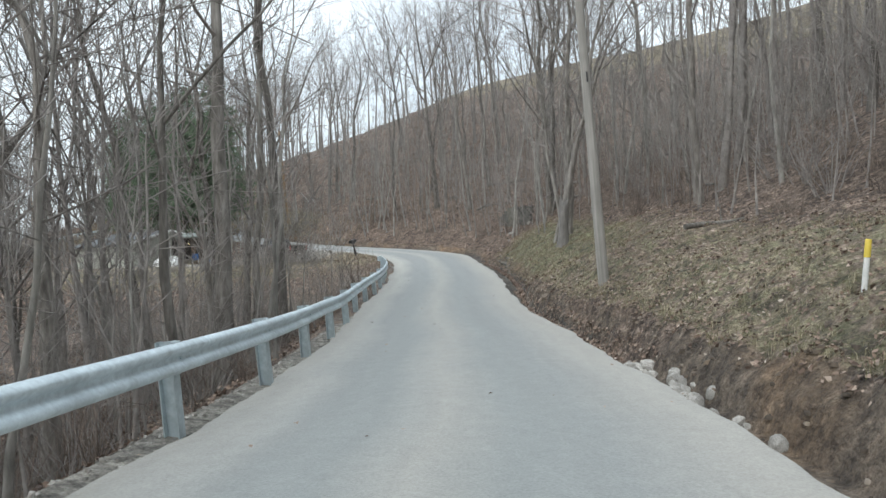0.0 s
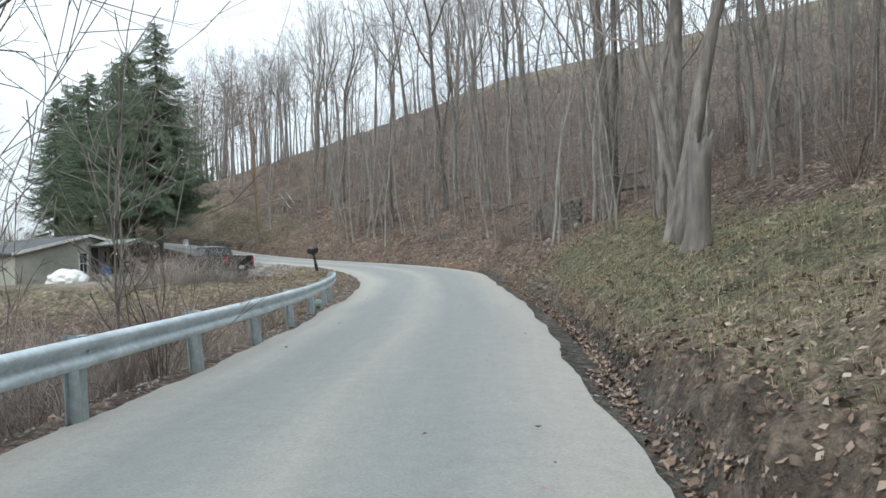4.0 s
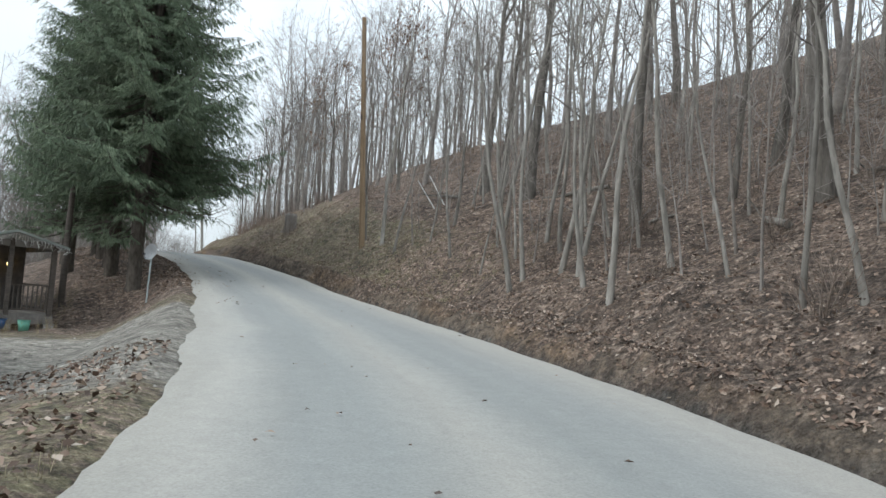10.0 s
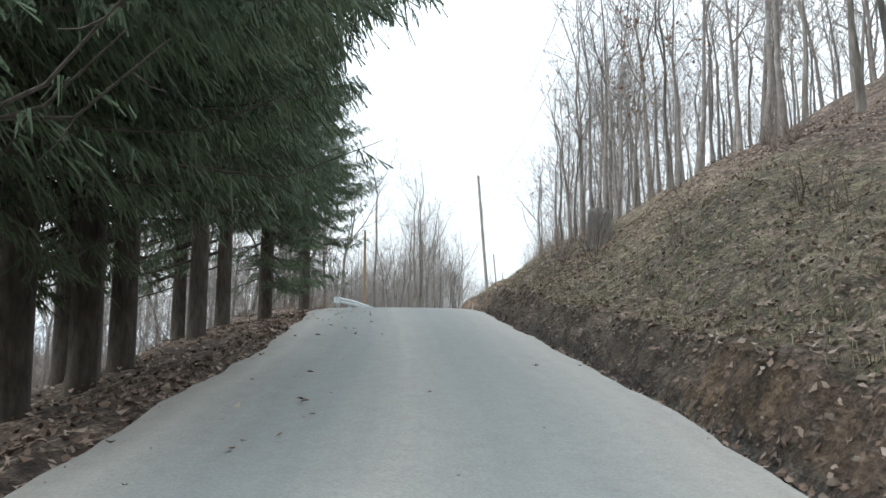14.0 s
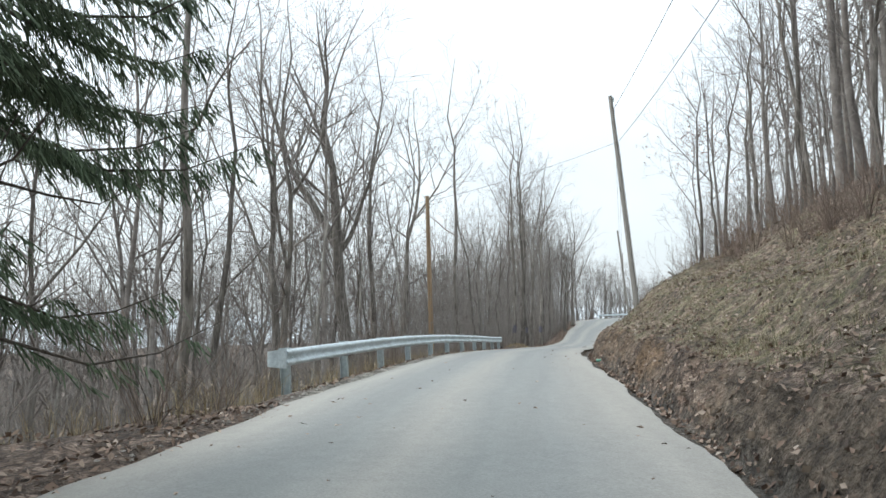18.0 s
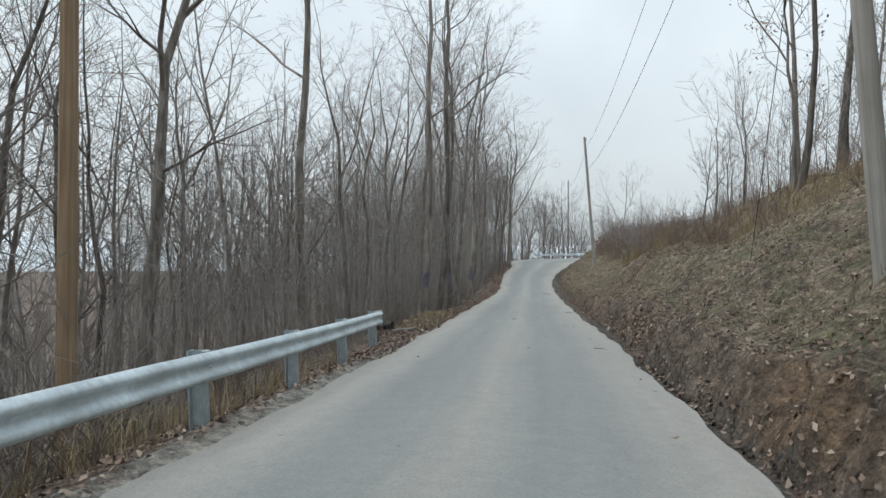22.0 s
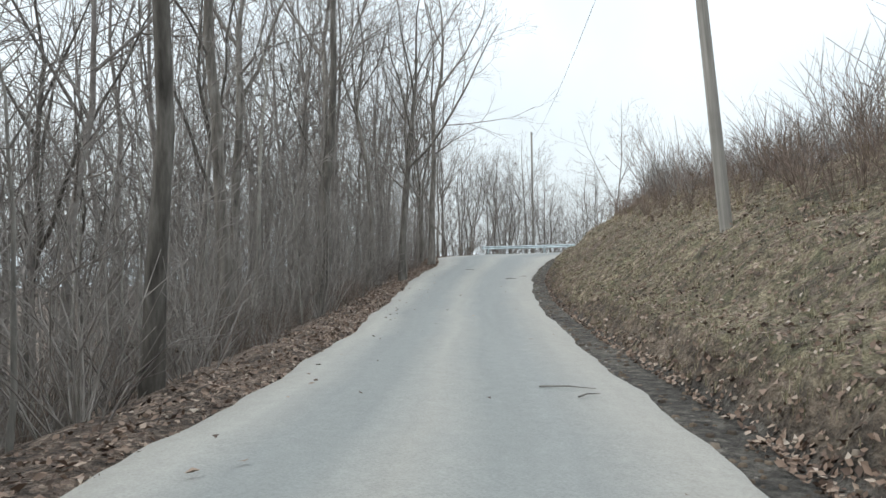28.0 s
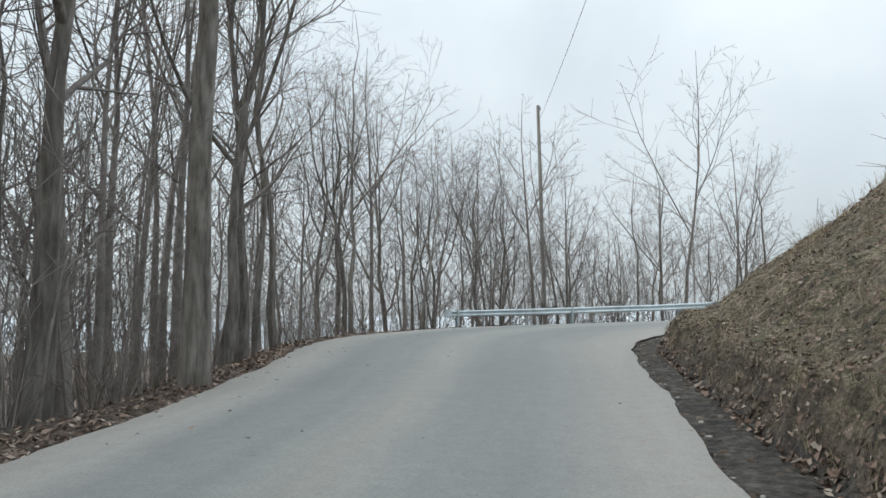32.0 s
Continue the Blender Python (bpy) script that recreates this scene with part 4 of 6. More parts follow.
BUSH = [bush(i, 20, a, b, c) for i, (a, b, c) in enumerate([(1.6, 1.0, .1), (2.2, 1.2, .25), (1.1, .9, .3), (2.8, 1.0, .1)])]
far_l = spots(60, (138, 232), (9, 42), -1, 1.1, power=1.0) + spots(90, (124, 190), (12, 60), -1, 1.3, power=1.0) + spots(150, (112, 166), (15, 70), -1, 1.3, power=.9) + spots(220, (0, 48), (7, 60), -1, 1.4, power=1.2) + spots(270, (150, 276), (7, 60), -1, 1.2, power=1.3) + spots(120, (222, 266), (3.5, 36), -1, 1.0, power=1.1) + spots(70, (50, 124), (33, 90), -1, 2.5, power=1)
far_r = spots(110, (0, 104), (9, 60), 1, 1.5, power=.8) + spots(34, (100, 135), (10, 40), 1, 1.5) + spots(110, (132, 186), (9, 34), 1, 1.2, power=.9) + spots(190, (8, 62), (8, 52), 1, 1.3, power=.9)
scatter("far_woods", FAR, far_l + far_r, TWIG, "dense grey-brown leafless woods filling the valley and hillside", "woods", (.75, 1.15))
thick = spots(340, (4, 46), (1.5, 28), -1, .5) + spots(400, (150, 284), (2.4, 34), -1, .5) + spots(110, (124, 152), (5, 34), -1, .5) + spots(300, (218, 280), (1.8, 14), -1, .5) + spots(190, (166, 232), (2.6, 16), -1, .5) + spots(170, (224, 268), (3, 18), -1, .5) + spots(270, (56, 102), (3.0, 26), 1, .6) + spots(430, (8, 60), (6.2, 34), 1, .6) + spots(110, (130, 190), (7, 15), 1, .5)
scatter("undergrowth", THICK, thick, TWIG, "thin bare undergrowth stems among the trees", "undergrowth", (.5, 1.1), .15)
BRUSH = island(plain("dry_brush", [(.3, (.13, .10, .082)), (.7, (.26, .21, .175))], 2, .95, bumps=0), .4)
BRUSH_RED = island(plain("reddish_brush", [(.3, (.16, .118, .098)), (.7, (.29, .225, .185))], 2, .95, bumps=0), .4)
BRAMBLE = island(plain("grey_bramble", [(.3, (.27, .235, .21)), (.7, (.46, .415, .375))], 2, .95, bumps=0), .35)
low = spots(110, (4, 48), (1.0, 14), -1, .45) + spots(200, (124, 225), (1.5, 14), -1, .45) + spots(190, (222, 300), (1.2, 12), -1, .45) + spots(150, (60, 118), (2.5, 22), 1, .5) + spots(110, (10, 62), (6, 14), 1, .5)
tall_low = spots(30, (128, 172), (4.5, 14), -1, .8) + spots(60, (207, 238), (6, 11), 1, .5) + spots(90, (4, 46), (2.5, 16), -1, .8) + spots(80, (14, 64), (6.5, 22), 1, .9) + spots(130, (140, 240), (3.0, 20), -1, .7) + spots(80, (172, 240), (1.8, 7), -1, .6) + spots(150, (226, 300), (1.6, 12), -1, .6)
scatter("thicket", BUSH, tall_low, TWIG, "tall grey thicket of bare shrubs below the road", "thicket", (.9, 1.6), .12)
scatter("brush", BUSH, low, BRUSH, "tangled dry brush at the edge of the wood", "brush", (.5, 1.0), .1)
crest = spots(150, (132, 186), (5.0, 13), 1, .35) + spots(150, (186, 208), (4.6, 10), 1, .35, power=1.0) + spots(190, (204, 244), (4.4, 10), 1, .35, power=1.0)
scatter("crest_brush", BUSH, crest, BRUSH_RED, "reddish brown brush along the top of the bank", "brush", (.45, .95), .1)
gully = spots(125, (44, 57.5), (1.4, 15), -1, .4) + spots(30, (57.5, 66), (8.5, 15), -1, .4) + [(-11.8 - 4.0 * f + .5 * math.sin(f * 40), 56.0 + 2.4 * f + .5 * math.cos(f * 31)) for f in np.linspace(.4, 1, 12)]
scatter("brambles", BUSH, gully, BRAMBLE, "pale tangled brambles in the gully beside the guardrail", "brambles", (.5, 1.0), .1)
heap = [(-10.0 - 4.6 * f + 1.1 * math.sin(f * 57), 52.6 - 1.0 * f + 1.7 * math.cos(f * 83)) for f in np.linspace(0, 1, 40)]
scatter("cut_brush", BUSH + [bush(9, 26, 2.6, 1.6, .55), bush(10, 24, 2.2, 1.8, .7)] * 2, heap, BRAMBLE, "heap of pale cut branches and brambles at the edge of the yard", "brush", (.6, 1.0), .8)


# ---- leaf litter and grass ----
def litter(n, s_range, u_range, side, size, power=1.0, lift=.012):
    s = rng.uniform(*s_range, n)
    u = u_range[0] + (u_range[1] - u_range[0]) * rng.random(n) ** power
    k = np.clip(s.astype(int), 0, LEN - 2)
    e = along(s, EDGE_S, EDGE_R) + u if side > 0 else along(s, EDGE_S, EDGE_L) - u
    p = ROAD[k, :2] + (s - k)[:, None] * (ROAD[k + 1, :2] - ROAD[k, :2]) + SIDE[k] * e[:, None]
    return p, rng.uniform(size[0], size[1], n), np.full(n, lift)


def leaf_mesh(name, groups, material, label, on_road=False):
    p, k, lift = (np.concatenate(g) for g in zip(*groups))
    n = len(p)
    z = height(p[:, 0], p[:, 1])
    e = .12
    gx = (height(p[:, 0] + e, p[:, 1]) - z) / e
    gy = (height(p[:, 0], p[:, 1] + e) - z) / e
    if on_road:
        s, d, zr = beside(p[:, 0], p[:, 1])
        z, gx, gy = zr + .018, gx * 0, gy * 0
    # each leaf: a folded blade, tipped at random off the slope
    nrm = np.stack([-gx, -gy, np.ones(n)], 1) + (rng.normal(0, .12 if on_road else .5, (n, 3)))
    nrm /= np.linalg.norm(nrm, axis=1)[:, None]
    a = rng.uniform(0, 6.283, n)
    ax = np.stack([np.cos(a), np.sin(a), np.zeros(n)], 1)
    ax -= nrm * (ax * nrm).sum(1)[:, None]
    ax /= np.linalg.norm(ax, axis=1)[:, None]
    ay = np.cross(nrm, ax)
    o = np.column_stack([p, z + lift + k * (.1 if on_road else .3)])
    ln, wd, fold, curl = k[:, None] * ax, (k * rng.uniform(.4, .7, n))[:, None] * ay, (k * rng.uniform(-.3, .5, n))[:, None] * nrm, (k * rng.uniform(-.2, .5, n))[:, None] * nrm
    vs = np.stack([o - ln + curl, o + wd + ln * .1 + fold, o + ln + curl, o - wd + ln * .1 + fold, o], 1)
    q = (np.arange(n) * 5)[:, None, None] + np.array([(0, 1, 2, 4), (0, 4, 2, 3)])[None]
    return tagged(new(name, fast_mesh(name, vs.reshape(-1, 3), q.reshape(-1, 4), material)), label, "leaves", kind="stuff")


LEAF = leaf_colours("fallen_leaf", [(0, (.06, .040, .031)), (.25, (.13, .086, .063)), (.5, (.22, .150, .110)), (.75, (.315, .228, .175)), (.92, (.40, .315, .25)), (1, (.48, .41, .345))])
leaf_mesh("leaf_litter", [
    litter(30000, (8, 62), (.75, 7), 1, (.02, .048), 1.2), litter(66000, (58, 118), (.7, 15), 1, (.024, .056), 1.3), litter(20000, (58, 120), (13, 30), 1, (.035, .075)), litter(40000, (112, 185), (.7, 8), 1, (.02, .05), 1.2),
    litter(46000, (176, 262), (1.05, 6.5), 1, (.02, .05), 1.2), litter(1800, (26, 44), (.3, .62), 1, (.024, .055)), litter(2600, (42, 64), (.55, .95), 1, (.026, .058)), litter(3600, (92, 166), (.32, .6), 1, (.028, .062)), litter(3400, (164, 202), (.5, .85), 1, (.028, .062)), litter(4200, (198, 262), (.68, 1.0), 1, (.028, .062)), litter(8000, (10, 60), (1.0, 6), -1, (.03, .07), 1.3), litter(8000, (96, 130), (-.1, 4), -1, (.028, .066), 1.4),
    litter(15000, (160, 262), (.05, 1.6), -1, (.025, .062), 1.3), litter(6000, (64, 82), (.3, 6), -1, (.026, .06)), litter(2500, (132, 164), (.3, 2), -1, (.025, .06))], LEAF, "drift of dry brown oak leaves on banks and verges")
leaf_mesh("road_leaves", [litter(260, (10, 262), (-4.2, .1), -1, (.02, .05)), litter(160, (90, 130), (-1.6, .1), -1, (.025, .06)), litter(140, (185, 250), (-1.2, .1), -1, (.025, .06)), litter(120, (10, 262), (-1.0, .0), 1, (.02, .05))], LEAF, "scattered leaves and bark scraps lying on the road", True)
CLOD = leaf_colours("clod", [(0, (.05, .038, .028)), (.4, (.10, .075, .054)), (.8, (.165, .125, .09)), (1, (.24, .20, .16))], .95)


def lumps(name, n_list, material, label, category):
    """Clods and small stones pressed into the bank."""
    vs, qs, base = [], [], 0
    unit = np.array([(-1, -1, -.6), (1, -1, -.6), (1, 1, -.6), (-1, 1, -.6), (-.7, -.7, .7), (.7, -.7, .7), (.7, .7, .7), (-.7, .7, .7)])
    quad = np.array([(0, 1, 5, 4), (1, 2, 6, 5), (2, 3, 7, 6), (3, 0, 4, 7), (4, 5, 6, 7)])
    for p, k, lift in n_list:
        z = height(p[:, 0], p[:, 1])
        for i in range(len(p)):
            a = rng.uniform(0, 6.28)
            v = unit * (1 + rng.uniform(-.35, .35, (8, 3))) * k[i] * (1, rng.uniform(.6, 1), rng.uniform(.5, .9))
            c, s_ = math.cos(a), math.sin(a)
            vs.append(np.stack([v[:, 0] * c - v[:, 1] * s_ + p[i, 0], v[:, 0] * s_ + v[:, 1] * c + p[i, 1], v[:, 2] + z[i]], 1))
            qs.append(quad + base)
            base += 8
    return tagged(new(name, fast_mesh(name, np.vstack(vs), np.vstack(qs), material)), label, category, kind="stuff")


lumps("clods", [litter(2600, (10, 120), (.1, 1.3), 1, (.012, .045), 1.4), litter(3200, (110, 262), (.05, 1.4), 1, (.012, .05), 1.4)], CLOD, "dark clods of earth fallen from the cut bank", "earth")
GRIT = leaf_colours("grit", [(0, (.14, .13, .115)), (.5, (.27, .25, .22)), (1, (.46, .44, .40))], .95)
lumps("roadside_grit", [litter(1600, (12, 66), (-.25, .7), -1, (.008, .03)), litter(1200, (126, 170), (-.25, .7), -1, (.008, .03)), litter(1500, (12, 262), (-.2, .3), 1, (.01, .035)), litter(500, (76, 92), (-.3, 6), -1, (.008, .03))], GRIT, "loose pale grit along the road edges", "gravel")


def blades(name, groups, material, label, tall):
    """Dry grass: tapering bent blades in tufts."""
    vs = []
    for p, k, _ in groups:
        z = height(p[:, 0], p[:, 1])
        for i in range(len(p)):
            for _b in range(6):
                a, t = rng.uniform(0, 6.28), rng.uniform(*tall) * k[i]
                o = rng.uniform(-.07, .07, 2)
                w = .0035
                bend = rng.uniform(.2, 1.1) * t
                bx, by = p[i] + o
                dx, dy = math.cos(a), math.sin(a)
                mx, my, mz = bx + dx * bend * .35, by + dy * bend * .35, z[i] + t * .65
                tx, ty, tz = bx + dx * bend, by + dy * bend, z[i] + t * .85
                vs.append([(bx - dy * w, by + dx * w, z[i] - .02), (bx + dy * w, by - dx * w, z[i] - .02), (mx + dy * w * .8, my - dx * w * .8, mz), (mx - dy * w * .8, my + dx * w * .8, mz)])
                vs.append([(mx - dy * w * .8, my + dx * w * .8, mz), (mx + dy * w * .8, my - dx * w * .8, mz), (tx + dy * w * .2, ty - dx * w * .2, tz), (tx - dy * w * .2, ty + dx * w * .2, tz)])
    v = np.array(vs).reshape(-1, 3)
    return tagged(new(name, fast_mesh(name, v, np.arange(len(v)).reshape(-1, 4), material)), label, "grass", kind="stuff")


STRAW = leaf_colours("straw_grass", [(0, (.15, .115, .06)), (.4, (.26, .20, .11)), (.8, (.38, .30, .175)), (1, (.48, .40, .26))])
MIXED = leaf_colours("winter_grass", [(0, (.10, .105, .05)), (.3, (.18, .165, .09)), (.6, (.30, .26, .165)), (1, (.46, .40, .28))])
blades("bank_grass", [litter(3600, (10, 62), (.9, 6), 1, (.6, 1.2), 1.4), litter(3600, (90, 132), (1.0, 5), 1, (.6, 1.3), 1.3), litter(4600, (188, 262), (.9, 5), 1, (.6, 1.4), 1.3), litter(2600, (64, 75), (.3, 8), -1, (.4, .8)), litter(3600, (130, 188), (1.4, 5), 1, (.6, 1.2)), litter(3000, (40, 62), (1.2, 5), 1, (.6, 1.1))], MIXED, "short winter grass tufts, straw and dull green", (.05, .16))
blades("tall_straw", [litter(900, (128, 162), (.9, 4.5), -1, (.8, 1.2)), litter(700, (150, 188), (5, 9), 1, (.7, 1.1)), litter(350, (200, 262), (4, 7), 1, (.7, 1.2)), litter(400, (52, 64), (1.5, 8), -1, (.5, .9)), litter(420, (168, 177), (.15, 1.3), -1, (.2, .4)), litter(300, (92, 104), (4, 10), -1, (.7, 1.0)), litter(160, (195.6, 197.4), (4.0, 5.2), 1, (1.1, 1.6)), litter(200, (189.5, 192.5), (5.0, 6.4), 1, (1.1, 1.6)), litter(700, (168, 186), (5.5, 8.5), 1, (.7, 1.1))], STRAW, "long pale straw grass", (.25, .65))


# ---- spruces ----
def spruce(seed, tall, r0, reach, clear, gap, thin, lush, trim=0):
    """Trunk, boughs and hanging needle sprays; thin is how far up the boughs stay sparse, trim how far up the road side is bare."""
    r = random.Random(seed)
    trunk, limb, leaf = Tubes(), Tubes(), []
    trunk.add([(0, 0, -.5), (0, 0, .25), (.04, 0, tall * .3), (.06, .05, tall * .65), (0, 0, tall)], [r0 * 1.5, r0, r0 * .82, r0 * .45, .02], 14, rough=.06, rnd=r)
    z = clear
    while z < tall - .3:
        t = (z - clear) / (tall - clear)
        length = reach * (1 - t) ** .75 * (.62 + .38 * min(1, t * 3.5)) + .2
        for k in range(lush if t < .75 else 4):
            az = r.uniform(0, 6.28)
            L = length * r.uniform(.6, 1.15)
            if z < trim * r.uniform(.85, 1.15) and math.cos(az - .8) > -.3:
                continue
            full = 1 if t > thin else r.choice((.3, .6, .9, 1) if lush < 5 else (0, .2, .4, .7))
            pts = [Vector((math.cos(az) * L * f, math.sin(az) * L * f, z - L * (.46 * f - .40 * f ** 3) + r.uniform(-.06, .06))) for f in (0, .25, .5, .75, 1)]
            limb.add(pts, [.032, .026, .019, .012, .005], 4)
            if not full:                   # a dead bough keeps a few bare twigs
                for f in (.3, .45, .6, .75, .9):
                    k0 = min(3, int(f * 4))
                    o = pts[k0].lerp(pts[k0 + 1], f * 4 - k0)
                    e = Vector((r.uniform(-1, 1), r.uniform(-1, 1), r.uniform(-.9, .1))) * .5
                    limb.add([o, o + e * .5 + Vector((0, 0, -.03)), o + e], [.009, .006, .004], 3)
                continue
            n = int((4 + L * 6.0) * full)
            for j in range(n):
                f = .16 + .84 * (j + r.random()) / n
                k0 = min(3, int(f * 4))
                o = pts[k0].lerp(pts[k0 + 1], f * 4 - k0)
                for side in (-1, 1):
                    w = (L * .26 * (1.1 - f) + .16) * r.uniform(.6, 1.2)
                    ang = az + side * r.uniform(.6, 1.2)
                    dirn = Vector((math.cos(ang), math.sin(ang), -.2 - .4 * r.random()))
                    m = max(7, int(w / .034))
                    for q in range(m):           # hanging sprays along each side twig
                        g = (q + r.random()) / m
                        b = o + dirn * w * g
                        drop = r.uniform(.06, .17) * (1.15 - .4 * t) * (1.9 if r.random() < .10 else 1)
                        wide = r.uniform(.006, .0125)
                        tw = r.uniform(0, 3.14)
                        sx, sy = math.cos(tw) * wide, math.sin(tw) * wide
                        sw = Vector((dirn.x * .7 + r.uniform(-.4, .4), dirn.y * .7 + r.uniform(-.4, .4), r.uniform(-1.2, -.35))) * drop
                        leaf.append(((b.x - sx, b.y - sy, b.z + .02), (b.x + sx, b.y + sy, b.z + .02), (b.x + sw.x + sx * .4, b.y + sw.y + sy * .4, b.z + sw.z), (b.x + sw.x - sx * .4, b.y + sw.y - sy * .4, b.z + sw.z - .02)))
        z += r.uniform(.8, 1.25) * gap * (1.15 - .45 * t)
    return trunk, limb, np.array(leaf).reshape(-1, 3)


def spruce_kind(label, *a):
    t, w, f = spruce(*a)
    root = thing("spruce", pose(0, 0, -400), label, "tree")
    part("trunk", fast_mesh("trunk", t.v, t.f, SPRUCE_BARK, True), None, root)
    part("bough", fast_mesh("bough", w.v, w.f, SPRUCE_BARK, True), None, root)
    part("needles", fast_mesh("needles", f, np.arange(len(f)).reshape(-1, 4), NEEDLES), None, root)
    return root


SPRUCES = [spruce_kind("broad dark green spruce with drooping boughs beside the drive", 1, 19, .28, 5.7, 2.3, .26, .12, 6, 3.4),
           spruce_kind("tall spruce with a bare lower trunk and sparse hanging boughs", 2, 18.5, .27, 4.0, 1.9, .36, .12, 5),
           spruce_kind("tall dark green spruce with drooping boughs", 3, 16, .22, 4.2, 2.0, .34, .12, 5, 5.4)]
for x, y, k, size in [(-23.7, 76.3, 0, 1.05), (-26.9, 78.3, 0, .93), (-28.1, 79.6, 2, 1.1), (-29.5, 80.7, 2, 1.08), (-33.4, 84.0, 2, 1.05), (-35.9, 86.0, 2, 1.0), (-37.9, 88.6, 1, .9), (-41.1, 92.3, 1, .84), (-31.6, 80.4, 2, 1.0), (-37.5, 85.4, 2, .95)]:
    put(SPRUCES[k], x, y, rot=float(rng.uniform(-20, 20)), size=size, group="row of spruces beside the road")


# ---- utility poles and wires ----
WIRE = plain("black_wire", [(.3, (.02, .02, .022)), (.7, (.05, .05, .052))], 5, .6, bumps=0)
POLE_BROWN = plain("brown_pole", [(.3, (.20, .135, .08)), (.55, (.33, .235, .15)), (.75, (.42, .32, .22))], 5, .9, stretch=(3, 3, .08), bumps=.4, dist=.01)


def utility_pole(x, y, tall, lean, label, material=POLE_OLD, top=True):
    root = thing("utility_pole", pose(x, y, ground_z(x, y) - .05, lean[0], lean[1], 0), label, "utility pole")
    t = Tubes().add([(0, 0, -1), (0, 0, 0), (0, 0, tall * .5), (0, 0, tall)], [.145, .14, .12, .10], 14)
    t.add([(0, 0, tall), (0, 0, tall + .015)], [.10, .001], 14)
    part("shaft", fast_mesh("shaft", t.v, t.f, material, True), None, root)
    if top:
        bm = bmesh.new()
        cyl(bm, .03, .05, .12, pose(.16, 0, tall - .3), 10)
        cyl(bm, .05, .03, .06, pose(.16, 0, tall - .18), 10)
        part("insulator", bm, STEEL_POST, root, "small grey insulator")
        part("bracket", box(bmesh.new(), .22, .05, .05, pose(.1, 0, tall - .32), .008), STEEL_POST, root)
        bm = bmesh.new()
        cyl(bm, .02, .02, .26, pose(.0, -.16, tall * .55, 0, 0, 0), 8)
        part("guard", bm, WIRE, root)
    return root


def pole_top(root, h):
    return root.matrix_basis @ Vector((.16, 0, h))


P1 = utility_pole(4.08, 18.5, 9.5, (0, -2.6), "weathered grey utility pole on the grass bank")
P2 = utility_pole(-17.8, 83.9, 10.8, (2.5, -2.5), "brown utility pole on the bank opposite the spruces", POLE_BROWN)
P3 = utility_pole(-57.0, 121.4, 11.4, (1, -5), "grey utility pole leaning over the bank")
P4 = utility_pole(-64.2, 113.9, 9.2, (0, -1), "bleached wooden pole behind the guardrail", POLE_BROWN, False)
P5 = utility_pole(-91.6, 163.0, 11.2, (2, -5), "grey utility pole leaning on the grassy bank")
P6 = utility_pole(-133.6, 213.2, 16.6, (0, -1), "grey utility pole beyond the bend")


def wire(a, b, sag, label, r=.011):
    t = Tubes()
    pts = [a.lerp(b, i / 16) - Vector((0, 0, sag * 4 * (i / 16) * (1 - i / 16))) for i in range(17)]
    t.add([p - a for p in pts], [r] * 17, 4)
    ob = new("overhead_wire", fast_mesh("overhead_wire", t.v, t.f, WIRE, True))
    ob.location = a
    return tagged(ob, label, "wire", "overhead wires")


for a, b, ha, hb, sag in ((P1, P2, 9.3, 10.2, .8), (P2, P3, 10.2, 10.7, .9), (P3, P5, 10.7, 10.3, 1.0), (P5, P6, 10.3, 15.8, 1.0), (P3, P5, 8.8, 8.4, 1.1), (P2, P3, 8.6, 8.9, 1.0)):
    wire(pole_top(a, ha), pole_top(b, hb), sag, "thin black overhead wire between poles")
wire(pole_top(P3, 8.9), pole_top(P4, 8.9), .2, "thin service wire across the road")
wire(pole_top(P3, 8.8), Vector((-61.4, 127.2, ground_z(-61.4, 127.2))), .02, "steel guy wire anchored in the bank", .008)


# ---- small things by the road ----
BLACK = plain("black_plastic", [(.3, (.012, .012, .014)), (.7, (.03, .03, .033))], 20, .45, bumps=.1, dist=.002)
WHITE = plain("white_paint", [(.3, (.62, .62, .60)), (.7, (.80, .80, .78))], 6, .5, bumps=.05)
YELLOW = plain("yellow_plastic", [(.3, (.62, .46, .05)), (.7, (.75, .58, .09))], 6, .5, bumps=0)
DARKWOOD = plain("dark_stained_wood", [(.3, (.055, .046, .04)), (.7, (.13, .11, .095))], 7, .85, stretch=(.4, .4, 5), bumps=.3)
GREYWOOD = plain("grey_wood", [(.3, (.13, .12, .11)), (.7, (.28, .26, .24))], 6, .9, stretch=(1, 1, .2), bumps=.6, dist=.02)
STONE = plain("pale_stone", [(.3, (.25, .235, .21)), (.55, (.42, .40, .365)), (.8, (.58, .56, .52))], 9, .9, bumps=.6, dist=.02, vary=.3)


